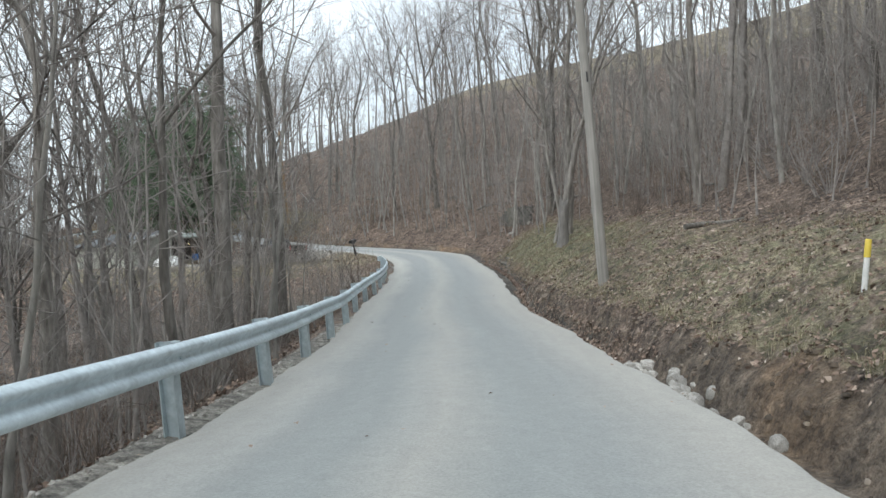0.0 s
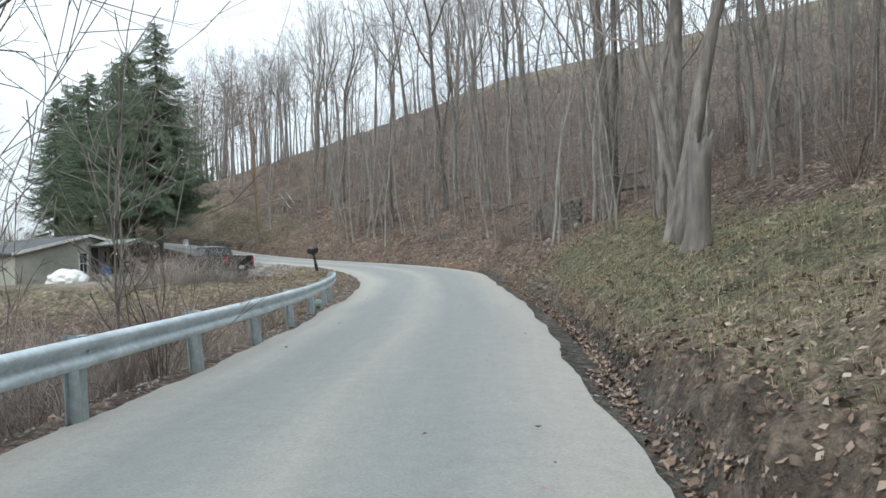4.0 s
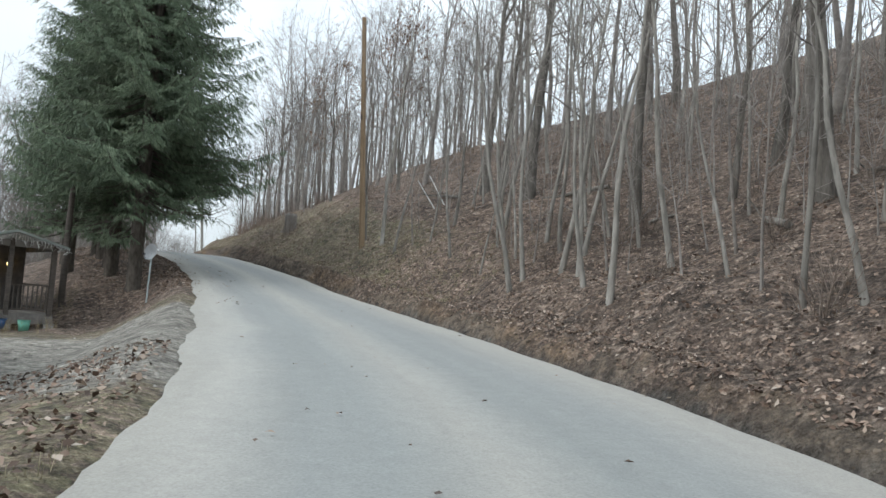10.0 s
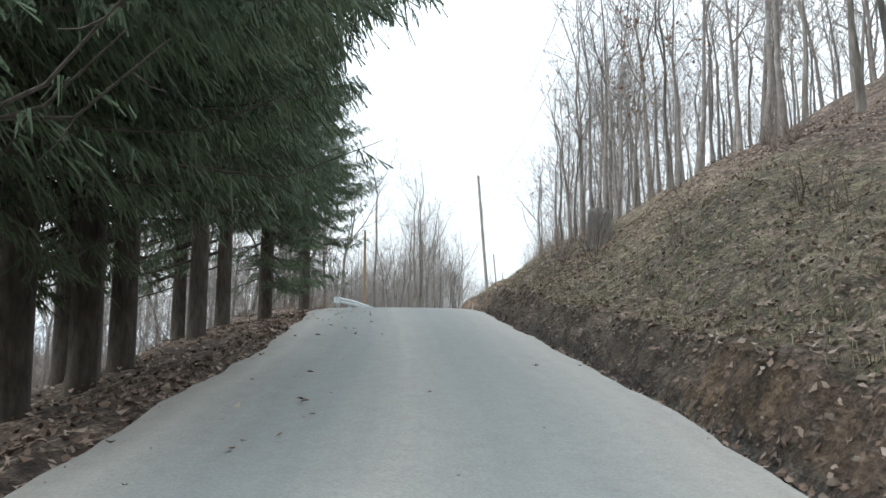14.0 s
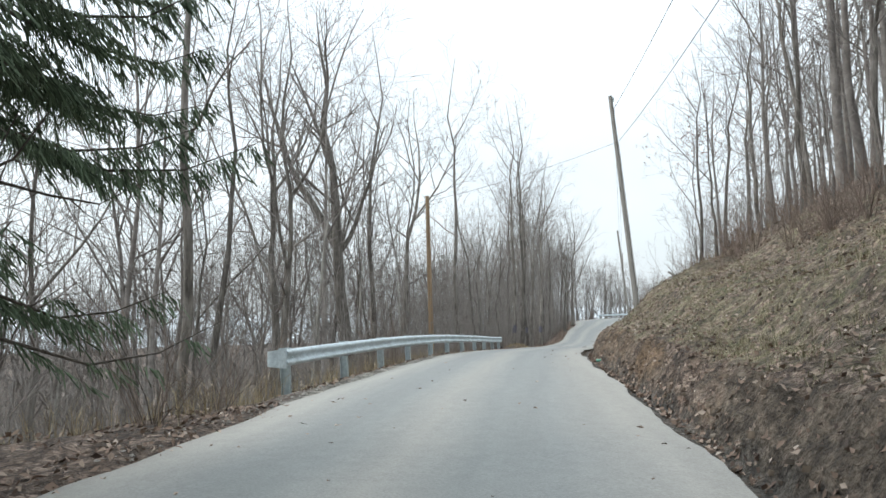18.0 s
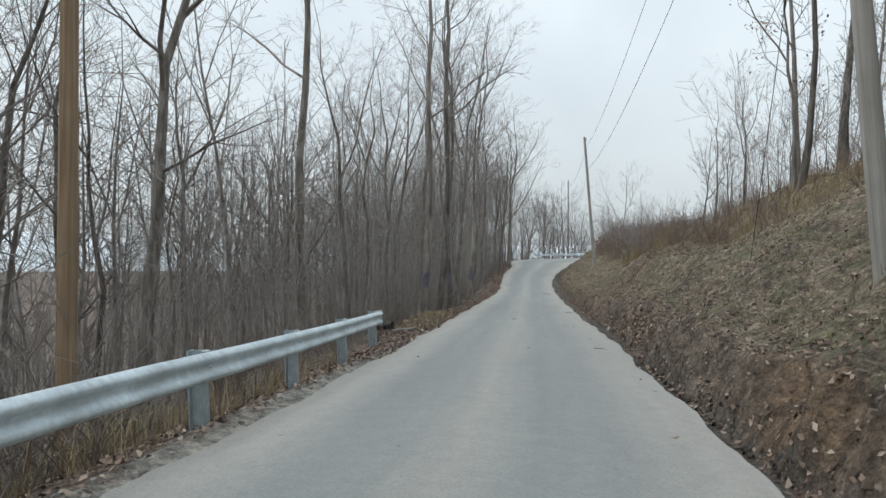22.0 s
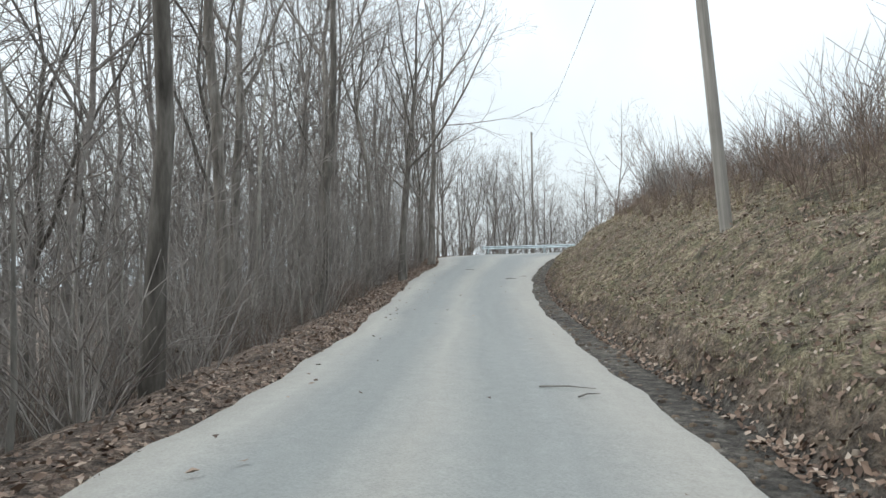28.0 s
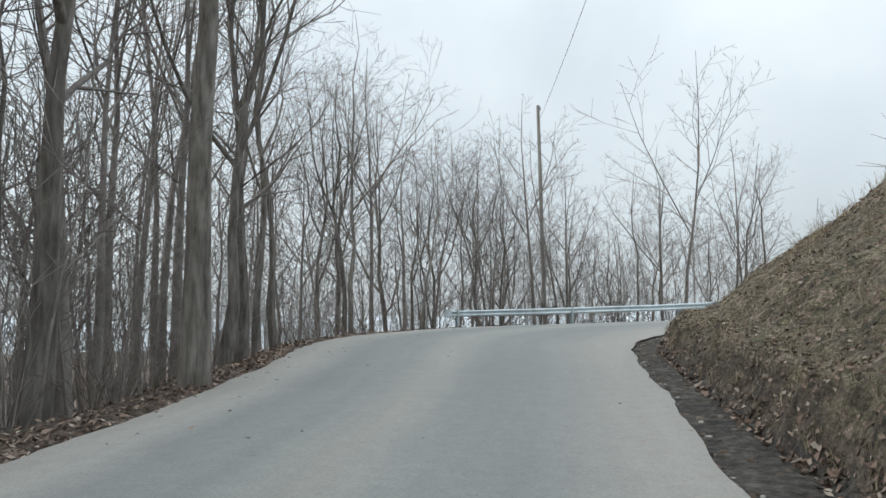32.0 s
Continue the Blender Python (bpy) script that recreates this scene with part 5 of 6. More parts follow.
def mailbox(x, y):
    root = thing("mailbox", pose(x, y, ground_z(x, y) - .02, 12, -3, -28), "black plastic mailbox on a leaning post beside the drive", "mailbox")
    bm = bmesh.new()
    box(bm, .13, .13, .48, pose(0, 0, .22), .015, 2)
    part("post_base", bm, BLACK, root, "thicker square foot of the post")
    part("post", box(bmesh.new(), .095, .095, .62, pose(0, 0, .72), .012, 2), BLACK, root)
    bm = bmesh.new()
    for i in range(5):
        box(bm, .1 + .05 * i, .09 + .08 * i, .03, pose(0, 0, .94 + .028 * i), .006)
    part("neck", bm, BLACK, root)
    prof = [(-.14, 0), (.14, 0), (.145, .17), (.12, .215), (.06, .245), (0, .252), (-.06, .245), (-.12, .215), (-.145, .17)]
    vs = [(px, yy, pz) for yy in (-.27, .27) for px, pz in prof]
    n = len(prof)
    fs = [(i, (i + 1) % n, n + (i + 1) % n, n + i) for i in range(n)] + [tuple(range(n))[::-1], tuple(range(n, 2 * n))]
    ob = part("box", mesh_of("box", vs, fs, BLACK), None, root)
    ob.matrix_basis = pose(0, 0, 1.06)
    vs = [(px * 1.05, yy, pz * 1.03) for yy in (-.30, -.265) for px, pz in prof]
    ob2 = part("door", mesh_of("door", vs, fs, BLACK), None, root)
    ob2.matrix_basis = pose(0, 0, 1.057)
    part("flag", box(bmesh.new(), .01, .05, .17, pose(.155, -.05, 1.19), .002), BLACK, root)
    return root


mailbox(-6.84, 56.62)


def marker_post(x, y):
    root = thing("marker_post", pose(x, y, ground_z(x, y) - .05, 3, 6, 20), "white pipeline marker post with a yellow cap", "marker post")
    t = Tubes().add([(0, 0, -.2), (0, 0, .44)], [.032, .032], 12)
    part("tube", fast_mesh("tube", t.v, t.f, WHITE, True), None, root)
    t = Tubes().add([(0, 0, .43), (0, 0, .62), (0, 0, .64), (0, 0, .643)], [.036, .036, .03, .001], 12)
    part("cap", fast_mesh("cap", t.v, t.f, YELLOW, True), None, root, "yellow plastic cap")


marker_post(4.75, 8.2)
for (x0, y0, x1, y1, zz) in ((-15.6, 87.2, -16.9, 87.9, 1.5), (-15.2, 87.4, -16.4, 88.2, 1.4)):
    a, b = Vector((x0, y0, ground_z(x0, y0))), Vector((x1, y1, ground_z(x1, y1) + zz))
    t = Tubes().add([Vector((0, 0, -.05)), b - a], [.028, .024], 8)
    ob = new("guy_guard", fast_mesh("guy_guard", t.v, t.f, WHITE, True))
    ob.location = a
    tagged(ob, "leaning white plastic guy wire guard on the bank", "guy guard", "white guards")


def stone_mesh(seed):
    r = random.Random(seed)
    bm = bmesh.new()
    bmesh.ops.create_icosphere(bm, subdivisions=2, radius=1)
    off = Vector((r.uniform(0, 50), 0, 0))
    for v in bm.verts:
        v.co *= 1 + .38 * noise.noise(v.co * 1.1 + off) + .12 * noise.noise(v.co * 3 + off)
    me = bpy.data.meshes.new("stone")
    bm.to_mesh(me)
    bm.free()
    me.materials.append(STONE)
    return me


ROCKS = [stone_mesh(i) for i in range(5)]
for i in range(46):
    t = rng.random()
    x, y = place(21.6 + 4.6 * t + rng.uniform(-.2, .2), along(21.6 + 4.6 * t, EDGE_S, EDGE_R) + .28 + rng.uniform(-.16, .24))
    k = float(rng.uniform(.05, .15))
    ob = new("stone", ROCKS[i % 5])
    ob.matrix_basis = pose(x, y, ground_z(x, y) + k * .25, *rng.uniform(0, 360, 3))
    ob.scale = (k, k * .85, k * .65)
    tagged(ob, "pale broken stone in the roadside ditch", "stone", "stones in the ditch")
for s, u, k in ((66.5, 3.2, .18), (68.4, 4.4, .2), (67.2, 5.0, .22), (64.0, 2.6, .15), (150, 1.6, .12), (171, .5, .1)):
    x, y = place(s, along(s, EDGE_S, EDGE_R) + u)
    ob = new("stone", ROCKS[int(s) % 5])
    ob.matrix_basis = pose(x, y, ground_z(x, y) + k * .1, *rng.uniform(0, 360, 3))
    ob.scale = (k, k * .8, k * .6)
    tagged(ob, "grey stone half sunk in the bank", "stone", "stones in the bank")

DARKSTONE = plain("damp_stone", [(.3, (.10, .095, .085)), (.55, (.19, .18, .16)), (.8, (.30, .285, .26))], 9, .9, bumps=.6, dist=.02, vary=.3)
DARK_ROCKS = []
for me_ in ROCKS[:3]:
    me_ = me_.copy()
    me_.materials.clear()
    me_.materials.append(DARKSTONE)
    DARK_ROCKS.append(me_)
for i in range(18):
    s = 55.2 + i * .3 + rng.uniform(-.1, .1)
    x, y = place(s, along(s, EDGE_S, EDGE_R) + (1.1, 1.28)[i % 2] + rng.uniform(-.08, .08))
    k = float(rng.uniform(.07, .13))
    ob = new("stone", DARK_ROCKS[i % 3])
    ob.matrix_basis = pose(x, y, ground_z(x, y) - .02, *rng.uniform(-25, 25, 2), float(rng.uniform(0, 360)))
    ob.scale = (k * 1.35, k, k * .7)
    tagged(ob, "damp grey stone of a tumbled footing in the cut bank", "stone", "stones of the footing")


def stump(x, y, tall, r, label, jag=.15):
    root = thing("stump", pose(x, y, ground_z(x, y) - .1, 2, 3, 0), label, "tree stump")
    rr = random.Random(int(x * 10))
    n = 16
    vs, fs = [], []
    prof = [(0, 1.6), (.12, 1.2), (.3, 1.05), (.6, 1.0), (.85, .97), (1, .95)]
    for h, k in prof:
        for i in range(n):
            a = 6.283 * i / n
            w = r * k * (1 + .1 * math.sin(a * 3 + 1) + .06 * math.sin(a * 7) + rr.uniform(-.03, .03))
            zz = tall * h + (rr.uniform(-jag, jag) * tall * .5 if h == 1 else 0)
            vs.append((math.cos(a) * w, math.sin(a) * w, zz))
    for j in range(len(prof) - 1):
        for i in range(n):
            fs.append((j * n + i, j * n + (i + 1) % n, (j + 1) * n + (i + 1) % n, (j + 1) * n + i))
    c = len(vs)
    vs.append((0, 0, tall * .86))
    fs += [((len(prof) - 1) * n + i, (len(prof) - 1) * n + (i + 1) % n, c) for i in range(n)]
    part("wood", mesh_of("wood", vs, fs, GREYWOOD, True), None, root)


stump(-28.5, 94.5, 1.25, .36, "broad grey cut stump on top of the bank", .05)
stump(5.3, 31.9, 2.0, .2, "pale broken snag standing among brush on the bank", .25)
stump(-84.0, 156.0, .9, .14, "short dark broken stump on the bank", .2)


def fallen_log(x, y, length, r, yaw, pitch, label, bark=BARK):
    t = Tubes()
    t.add([(-length / 2, 0, 0), (-length * .2, .08, .02), (length * .2, -.06, 0), (length / 2, .05, .05)], [r, r * .95, r * .8, r * .6], 9)
    t.add([(-length / 2, 0, 0), (-length / 2 - .01, 0, 0)], [r, .001], 9)
    t.add([(length * .1, 0, 0), (length * .22, .3, .5)], [r * .35, r * .15], 6)
    ob = new("fallen_log", fast_mesh("fallen_log", t.v, t.f, bark, True))
    ob.matrix_basis = pose(x, y, ground_z(x, y) + r * .6, 0, pitch, yaw)
    tagged(ob, label, "log", "fallen logs")


fallen_log(7.4, 19.6, 1.8, .08, 12, -3, "dark fallen log across the grass bank")
fallen_log(-52.2, 118.2, 3.2, .07, 140, -14, "bare fallen branch lying down the bank")
fallen_log(4.2, 66.5, 4.0, .11, 60, -12, "grey fallen trunk among the leaves")
fallen_log(-1.5, 72.5, 3.5, .09, 100, -10, "grey fallen trunk among the leaves")
fallen_log(-112.5, 168.9, 6.5, .11, 40, 6, "grey fallen trunk below the road edge")
fallen_log(-104.2, 158.5, 7.5, .10, 30, 4, "grey fallen trunk below the road edge")

for s_, u_, L_, r_, turn_, tip_ in ((66, 9, 5.0, .10, 20, -6), (70, 6.5, 3.2, .07, 75, -14), (73, 11, 6.0, .12, 130, 4), (76, 8, 3.6, .06, 40, -8), (79, 12.5, 5.5, .10, 150, 3), (84, 9.5, 4.2, .08, 110, -5), (88, 7, 2.6, .05, 60, -16), (95, 8.5, 4.0, .09, 140, 2), (62, 13, 5.0, .11, 100, 5), (104, 7.5, 3.0, .07, 150, -6), (46, 9, 3.5, .08, 80, -4), (34, 9.5, 3.0, .07, 60, -5)):
    x_, y_ = place(s_, along(s_, EDGE_S, EDGE_R) + u_)
    fallen_log(x_, y_, L_, r_, turn_, tip_, "grey fallen limb lying in the hillside leaves")

# loose twigs on the road
for s, d, L, a in ((229.5, .3, .55, 20), (231.0, .9, .4, -10), (204.0, .8, .7, 30), (203.5, 1.0, .35, 80), (180.5, 2.0, .5, 15), (174, -.4, .2, 60), (236.5, -2.2, .5, 40), (122, .6, .3, 10), (163, 1.6, .35, 0)):
    x, y = place(s, d)
    z = float(np.interp(s, np.arange(LEN), ROAD[:, 2]))
    t = Tubes().add([(-L / 2, 0, 0), (0, .03, .012), (L / 2, -.02, 0)], [.012, .01, .004], 5)
    ob = new("twig", fast_mesh("twig", t.v, t.f, TWIG, True))
    ob.matrix_basis = pose(x, y, z + .022, 0, 0, a)
    tagged(ob, "dead twig lying on the road", "twig", "twigs on the road")


# ---- ruined block wall on the hillside ----
def block_wall():
    z0 = ground_z(5.6, 58.0) - .25
    ang = math.degrees(math.atan2(54.6 - 58.6, 6.6 - 5.0))
    root = thing("ruined_wall", pose(5.2, 58.4, z0, 0, 0, ang), "ruined block wall with a mossy concrete slab in the leaves", "wall")
    slab = box(bmesh.new(), 1.7, .22, 1.75, pose(1.25, .02, .75, 0, -2, 0), .02, 1)
    part("slab", slab, plain("mossy_concrete", [(.3, (.10, .095, .078)), (.55, (.17, .16, .135)), (.8, (.24, .225, .195))], 4, .95, bumps=.6, dist=.02), root, "stained grey concrete slab")
    bm = box(bmesh.new(), .385, .19, .185, None, .012, 1)
    me = bpy.data.meshes.new("block")
    bm.to_mesh(me)
    bm.free()
    me.materials.append(plain("weathered_block", [(.3, (.085, .08, .07)), (.7, (.18, .172, .155))], 10, .95, bumps=.6, dist=.01, vary=.3))
    for row in range(8):
        for x in [i * .4 + (row % 2) * .2 for i in range(-2, 11)]:
            inside = .45 < x < 2.05
            if inside or (x < .4 and row * .2 > 1.25 + x * .5) or row * .2 > 1.55 + .15 * math.sin(x * 3):
                continue
            ob = part("block", me, None, root)
            ob.matrix_basis = pose(x, .05 * math.sin(x * 5 + row), .1 + row * .2, 0, 0, 2 * math.sin(x * 7 + row))


block_wall()


# ---- culvert end, bleached log and dead limbs on the verge ----
def drain_pipe(x, y, turn):
    root = thing("drain_pipe", pose(x, y, ground_z(x, y) - .03, 0, 0, turn), "black corrugated plastic drain pipe half buried in the verge", "drain pipe")
    rings = [(.62 + i * .0235, .13 if i % 4 < 2 else .113) for i in range(26)]
    t = Tubes().add([(a, 0, -.12 * a) for a, _ in rings], [r for _, r in rings], 18)
    part("outer_wall", fast_mesh("outer_wall", t.v, t.f, BLACK), None, root)
    t = Tubes().add([(1.2, 0, -.146), (.65, 0, -.08)], [.104, .104], 18)
    part("inner_wall", fast_mesh("inner_wall", t.v, t.f, BLACK, True), None, root)
    t = Tubes().add([(1.2, 0, -.144), (1.205, 0, -.1446)], [.13, .104], 18)
    part("rim", fast_mesh("rim", t.v, t.f, BLACK), None, root)


drain_pipe(-71.5, 125.7, 205)
for x, y, turn, length, r, label in ((-70.4, 124.6, 60, .75, .06, "bleached broken log lying on the verge"), (-73.0, 124.3, 150, 2.2, .035, "fallen grey limb below the verge"), (-73.6, 124.0, 100, 1.8, .03, "fallen grey limb below the verge")):
    b = Tubes().add([(-length / 2, 0, 0), (-length * .2, .02, .03), (length * .2, -.02, .02), (length / 2, .03, .05)], [r, r * .95, r * .85, r * .35], 9)
    ob = new("log", fast_mesh("log", b.v, b.f, GREYWOOD, True))
    ob.matrix_basis = pose(x, y, ground_z(x, y) + r * .6, 0, -6, turn)
    tagged(ob, label, "log")



# ---- house and yard ----
SIDING = plain("olive_siding", [(.3, (.33, .335, .285)), (.7, (.43, .43, .37))], 3, .8, bumps=.05)
ROOF = plain("roof_felt", [(.3, (.07, .075, .08)), (.7, (.14, .145, .15))], 12, .9, bumps=.3)
TIN = plain("green_grey_tin", [(.3, (.17, .20, .18)), (.7, (.30, .33, .30))], 4, .6, .2, bumps=.1)
INNER = plain("porch_dark_grey", [(.3, (.055, .052, .05)), (.7, (.11, .10, .095))], 4, .9, bumps=.2)
GREYDOOR = plain("grey_door_paint", [(.3, (.2, .2, .205)), (.7, (.28, .28, .285))], 4, .7, bumps=.1)
m_, n_, l_, b_ = mat("window_glass", .05)
b_.inputs["Base Color"].default_value = (.02, .025, .03, 1)
b_.inputs["Specular IOR Level"].default_value = .8
PANE = m_
m_, n_, l_, b_ = mat("porch_bulb", .4)
b_.inputs["Base Color"].default_value = (1, .8, .4, 1)
b_.inputs["Emission Color"].default_value = (1, .68, .25, 1)
b_.inputs["Emission Strength"].default_value = 6
BULB = m_


def slab(bm, pts, thick):
    """A thick sheet over a flat polygon of points, thickened downwards."""
    top = [bm.verts.new(p) for p in pts]
    low = [bm.verts.new((p[0], p[1], p[2] - thick)) for p in pts]
    n = len(pts)
    bm.faces.new(top)
    bm.faces.new(low[::-1])
    for i in range(n):
        bm.faces.new((top[i], low[i], low[(i + 1) % n], top[(i + 1) % n]))
    return bm


def house():
    z0 = YARD_Z - .05
    root = thing("house", pose(-22.2, 71.3, z0, 0, 0, 63.2), "small olive-sided house with white roof trim and a covered porch", "house")
    # saltbox front with a window opening
    wall = bmesh.new()
    prof = [(-8.0, 2.15), (-2.2, 3.3), (0.0, 2.85)]
    y0 = 3.6
    for x0, x1, zb, zt0, zt1 in ((-8.0, -3.32, 0, 2.1, 3.12), (-3.32, -2.72, 0, .6, .6), (-3.32, -2.72, 2.1, 3.12, 3.25), (-2.72, -2.7, 0, 3.25, 3.26), (-2.7, 0, 0, 3.26, 2.7)):
        v = [wall.verts.new(p) for p in ((x0, y0, zb), (x1, y0, zb), (x1, y0, zt1), (x0, y0, zt0), (x0, y0 + .15, zb), (x1, y0 + .15, zb), (x1, y0 + .15, zt1), (x0, y0 + .15, zt0))]
        for f in ((0, 1, 2, 3), (7, 6, 5, 4), (0, 4, 5, 1), (1, 5, 6, 2), (2, 6, 7, 3), (3, 7, 4, 0)):
            wall.faces.new([v[i] for i in f])
    part("front_wall", wall, SIDING, root, "olive lap siding front wall")
    part("side_wall", box(bmesh.new(), .15, 6.6, 2.8, pose(-.08, y0 + 3.45, 1.4)), SIDING, root)
    part("side_wall", box(bmesh.new(), .15, 6.6, 2.1, pose(-7.92, y0 + 3.45, 1.05)), SIDING, root)
    part("back_wall", box(bmesh.new(), 7.7, .15, 2.1, pose(-4, y0 + 6.75, 1.05)), SIDING, root)
    for k in range(11):
        z = .25 + k * .2
        if z > 2.1:
            continue
        for a, b in (((-7.98, -3.4),) if .55 < z < 2.15 else ((-7.98, -.02),)):
            part("siding_board", box(bmesh.new(), b - a, .018, .012, pose((a + b) / 2, y0 - .008, z)), SIDING, root)
    roof = bmesh.new()
    slab(roof, [(-8.4, y0 - .35, 2.12), (-2.7, y0 - .35, 3.44), (-2.7, y0 + 7.1, 3.44), (-8.4, y0 + 7.1, 2.12)], .12)
    slab(roof, [(-2.7, y0 - .35, 3.441), (.3, y0 - .35, 2.8), (.3, y0 + 7.1, 2.8), (-2.7, y0 + 7.1, 3.441)], .12)
    part("roof", roof, ROOF, root, "dark felt roof")
    fas = bmesh.new()
    for (xa, za), (xb, zb) in (((-8.4, 2.12), (-2.7, 3.44)), ((-2.7, 3.44), (.3, 2.8))):
        slab(fas, [(xa, y0 - .40, za + .03), (xb, y0 - .40, zb + .03), (xb, y0 - .355, zb + .03), (xa, y0 - .355, za + .03)], .2)
    part("fascia", fas, WHITE, root, "white roof trim")
    win = part("window", box(bmesh.new(), .6, .02, 1.5, pose(-3.02, y0 + .07, 1.35)), PANE, root, "sash window with white frame")
    fr = boxes([((.78, .06, .09), pose(-3.02, y0 - .01, 2.13)), ((.78, .06, .09), pose(-3.02, y0 - .01, .57)), ((.09, .06, 1.47), pose(-3.36, y0 - .01, 1.35)), ((.09, .06, 1.47), pose(-2.68, y0 - .01, 1.35)), ((.59, .05, .06), pose(-3.02, y0 - .01, 1.36)), ((.03, .04, .7), pose(-3.02, y0, .98))])
    part("frame", fr, WHITE, win)
    # porch
    board = part("deck_board", box(bmesh.new(), 2.55, .14, .11, pose(-1.17, 0, .45)), GREYWOOD, root)
    board.matrix_basis = pose(0, .05, 0)
    for k in range(1, 24):
        part("deck_board", board.data, None, root).matrix_basis = pose(0, .05 + .15 * k, 0)
    part("deck_beam", box(bmesh.new(), 2.55, .1, .22, pose(-1.17, -.06, .29)), GREYWOOD, root)
    for x in (-2.35, -1.2, 0):
        part("footing", box(bmesh.new(), .3, .3, .3, pose(x, .05, .05)), STONE, root)
    # thin sheet in front of the siding, darker than the rest of the wall
    part("porch_wall", box(bmesh.new(), 2.4, .04, 2.2, pose(-1.21, y0 - .035, 1.6)), INNER, root, "dark grey sheet across the porch back wall")
    d = part("door", box(bmesh.new(), .92, .05, 2.0, pose(-1.4, y0 - .09, 1.5), .01), GREYDOOR, root, "grey panelled house door")
    part("door_glass", box(bmesh.new(), .14, .02, .8, pose(-1.3, y0 - .12, 1.8)), PANE, d)
    part("door_knob", cyl(bmesh.new(), .03, .03, .06, pose(-1.05, y0 - .11, 1.4, 90, 0, 0), 10), STEEL, d)
    lamp = part("porch_lamp", box(bmesh.new(), .16, .1, .2, pose(-.5, y0 - .12, 2.05), .02), INNER, root, "lit porch lamp")
    part("bulb", box(bmesh.new(), .17, .08, .14, pose(-.5, y0 - .19, 2.04), .03, 2), BULB, lamp, "glowing warm bulb")
    for x, w in ((-2.35, .15), (-1.2, .13), (0, .15)):
        part("porch_post", box(bmesh.new(), w, w, 2.35, pose(x, .02, 1.62), .01), DARKWOOD, root, "dark stained square post")
    for x0, x1 in ((-2.25, -1.28), (-1.12, -.1)):
        rail = part("railing", box(bmesh.new(), x1 - x0, .09, .045, pose((x0 + x1) / 2, .0, 1.38)), DARKWOOD, root, "dark wooden railing")
        part("bottom_rail", box(bmesh.new(), x1 - x0, .06, .05, pose((x0 + x1) / 2, .0, .62)), DARKWOOD, rail)
        bal = bpy.data.meshes.new("baluster")
        bm = box(bmesh.new(), .036, .036, .76)
        bm.to_mesh(bal)
        bm.free()
        bal.materials.append(DARKWOOD)
        for x in np.arange(x0 + .08, x1, .13):
            ob = part("baluster", bal, None, rail)
            ob.matrix_basis = pose(float(x), .0, 1.0)
    rail = part("railing", box(bmesh.new(), .09, 3.4, .045, pose(0, 1.75, 1.38)), DARKWOOD, root, "dark wooden side railing")
    part("bottom_rail", box(bmesh.new(), .06, 3.4, .05, pose(0, 1.75, .62)), DARKWOOD, rail)
    proof = bmesh.new()
    slab(proof, [(-2.6, -.35, 2.66), (-1.15, -.35, 3.05), (-1.15, y0 + .1, 3.05), (-2.6, y0 + .1, 2.66)], .07)
    slab(proof, [(-1.15, -.35, 3.051), (.35, -.35, 2.62), (.35, y0 + .1, 2.62), (-1.15, y0 + .1, 3.051)], .07)
    part("porch_roof", proof, TIN, root, "weathered green-grey tin porch roof")
    beam = boxes([((2.6, .09, .2), pose(-1.17, .02, 2.64)), ((.09, 3.6, .16), pose(.02, 1.8, 2.56)), ((.09, 3.6, .16), pose(-2.35, 1.8, 2.56))])
    part("porch_beam", beam, GREYWOOD, root)
    return root


house()


def icicle_lights():
    base = Matrix(pose(-22.2, 71.3, YARD_Z - .05, 0, 0, 63.2))
    root = thing("string_lights", base, "white icicle string lights hanging along the porch eave", "string lights")
    r = random.Random(4)
    t = Tubes()
    for i in range(46):
        f = i / 45
        x = -2.5 + 2.8 * f
        z = 2.68 + .36 * (1 - abs(x + 1.15) / 1.45)
        z = z - .1
        L = r.uniform(.08, .32)
        p = Vector((x, -.37, z))
        t.add([p, p + Vector((r.uniform(-.05, .05), r.uniform(-.03, .03), -L * .5)), p + Vector((r.uniform(-.1, .1), 0, -L))], [.007, .006, .005], 4)
        if r.random() < .5:
            t.add([p + Vector((0, 0, -L * .4)), p + Vector((r.uniform(-.14, .14), 0, -L * .6))], [.006, .005], 4)
    part("strand", fast_mesh("strand", t.v, t.f, WHITE, True), None, root)


icicle_lights()


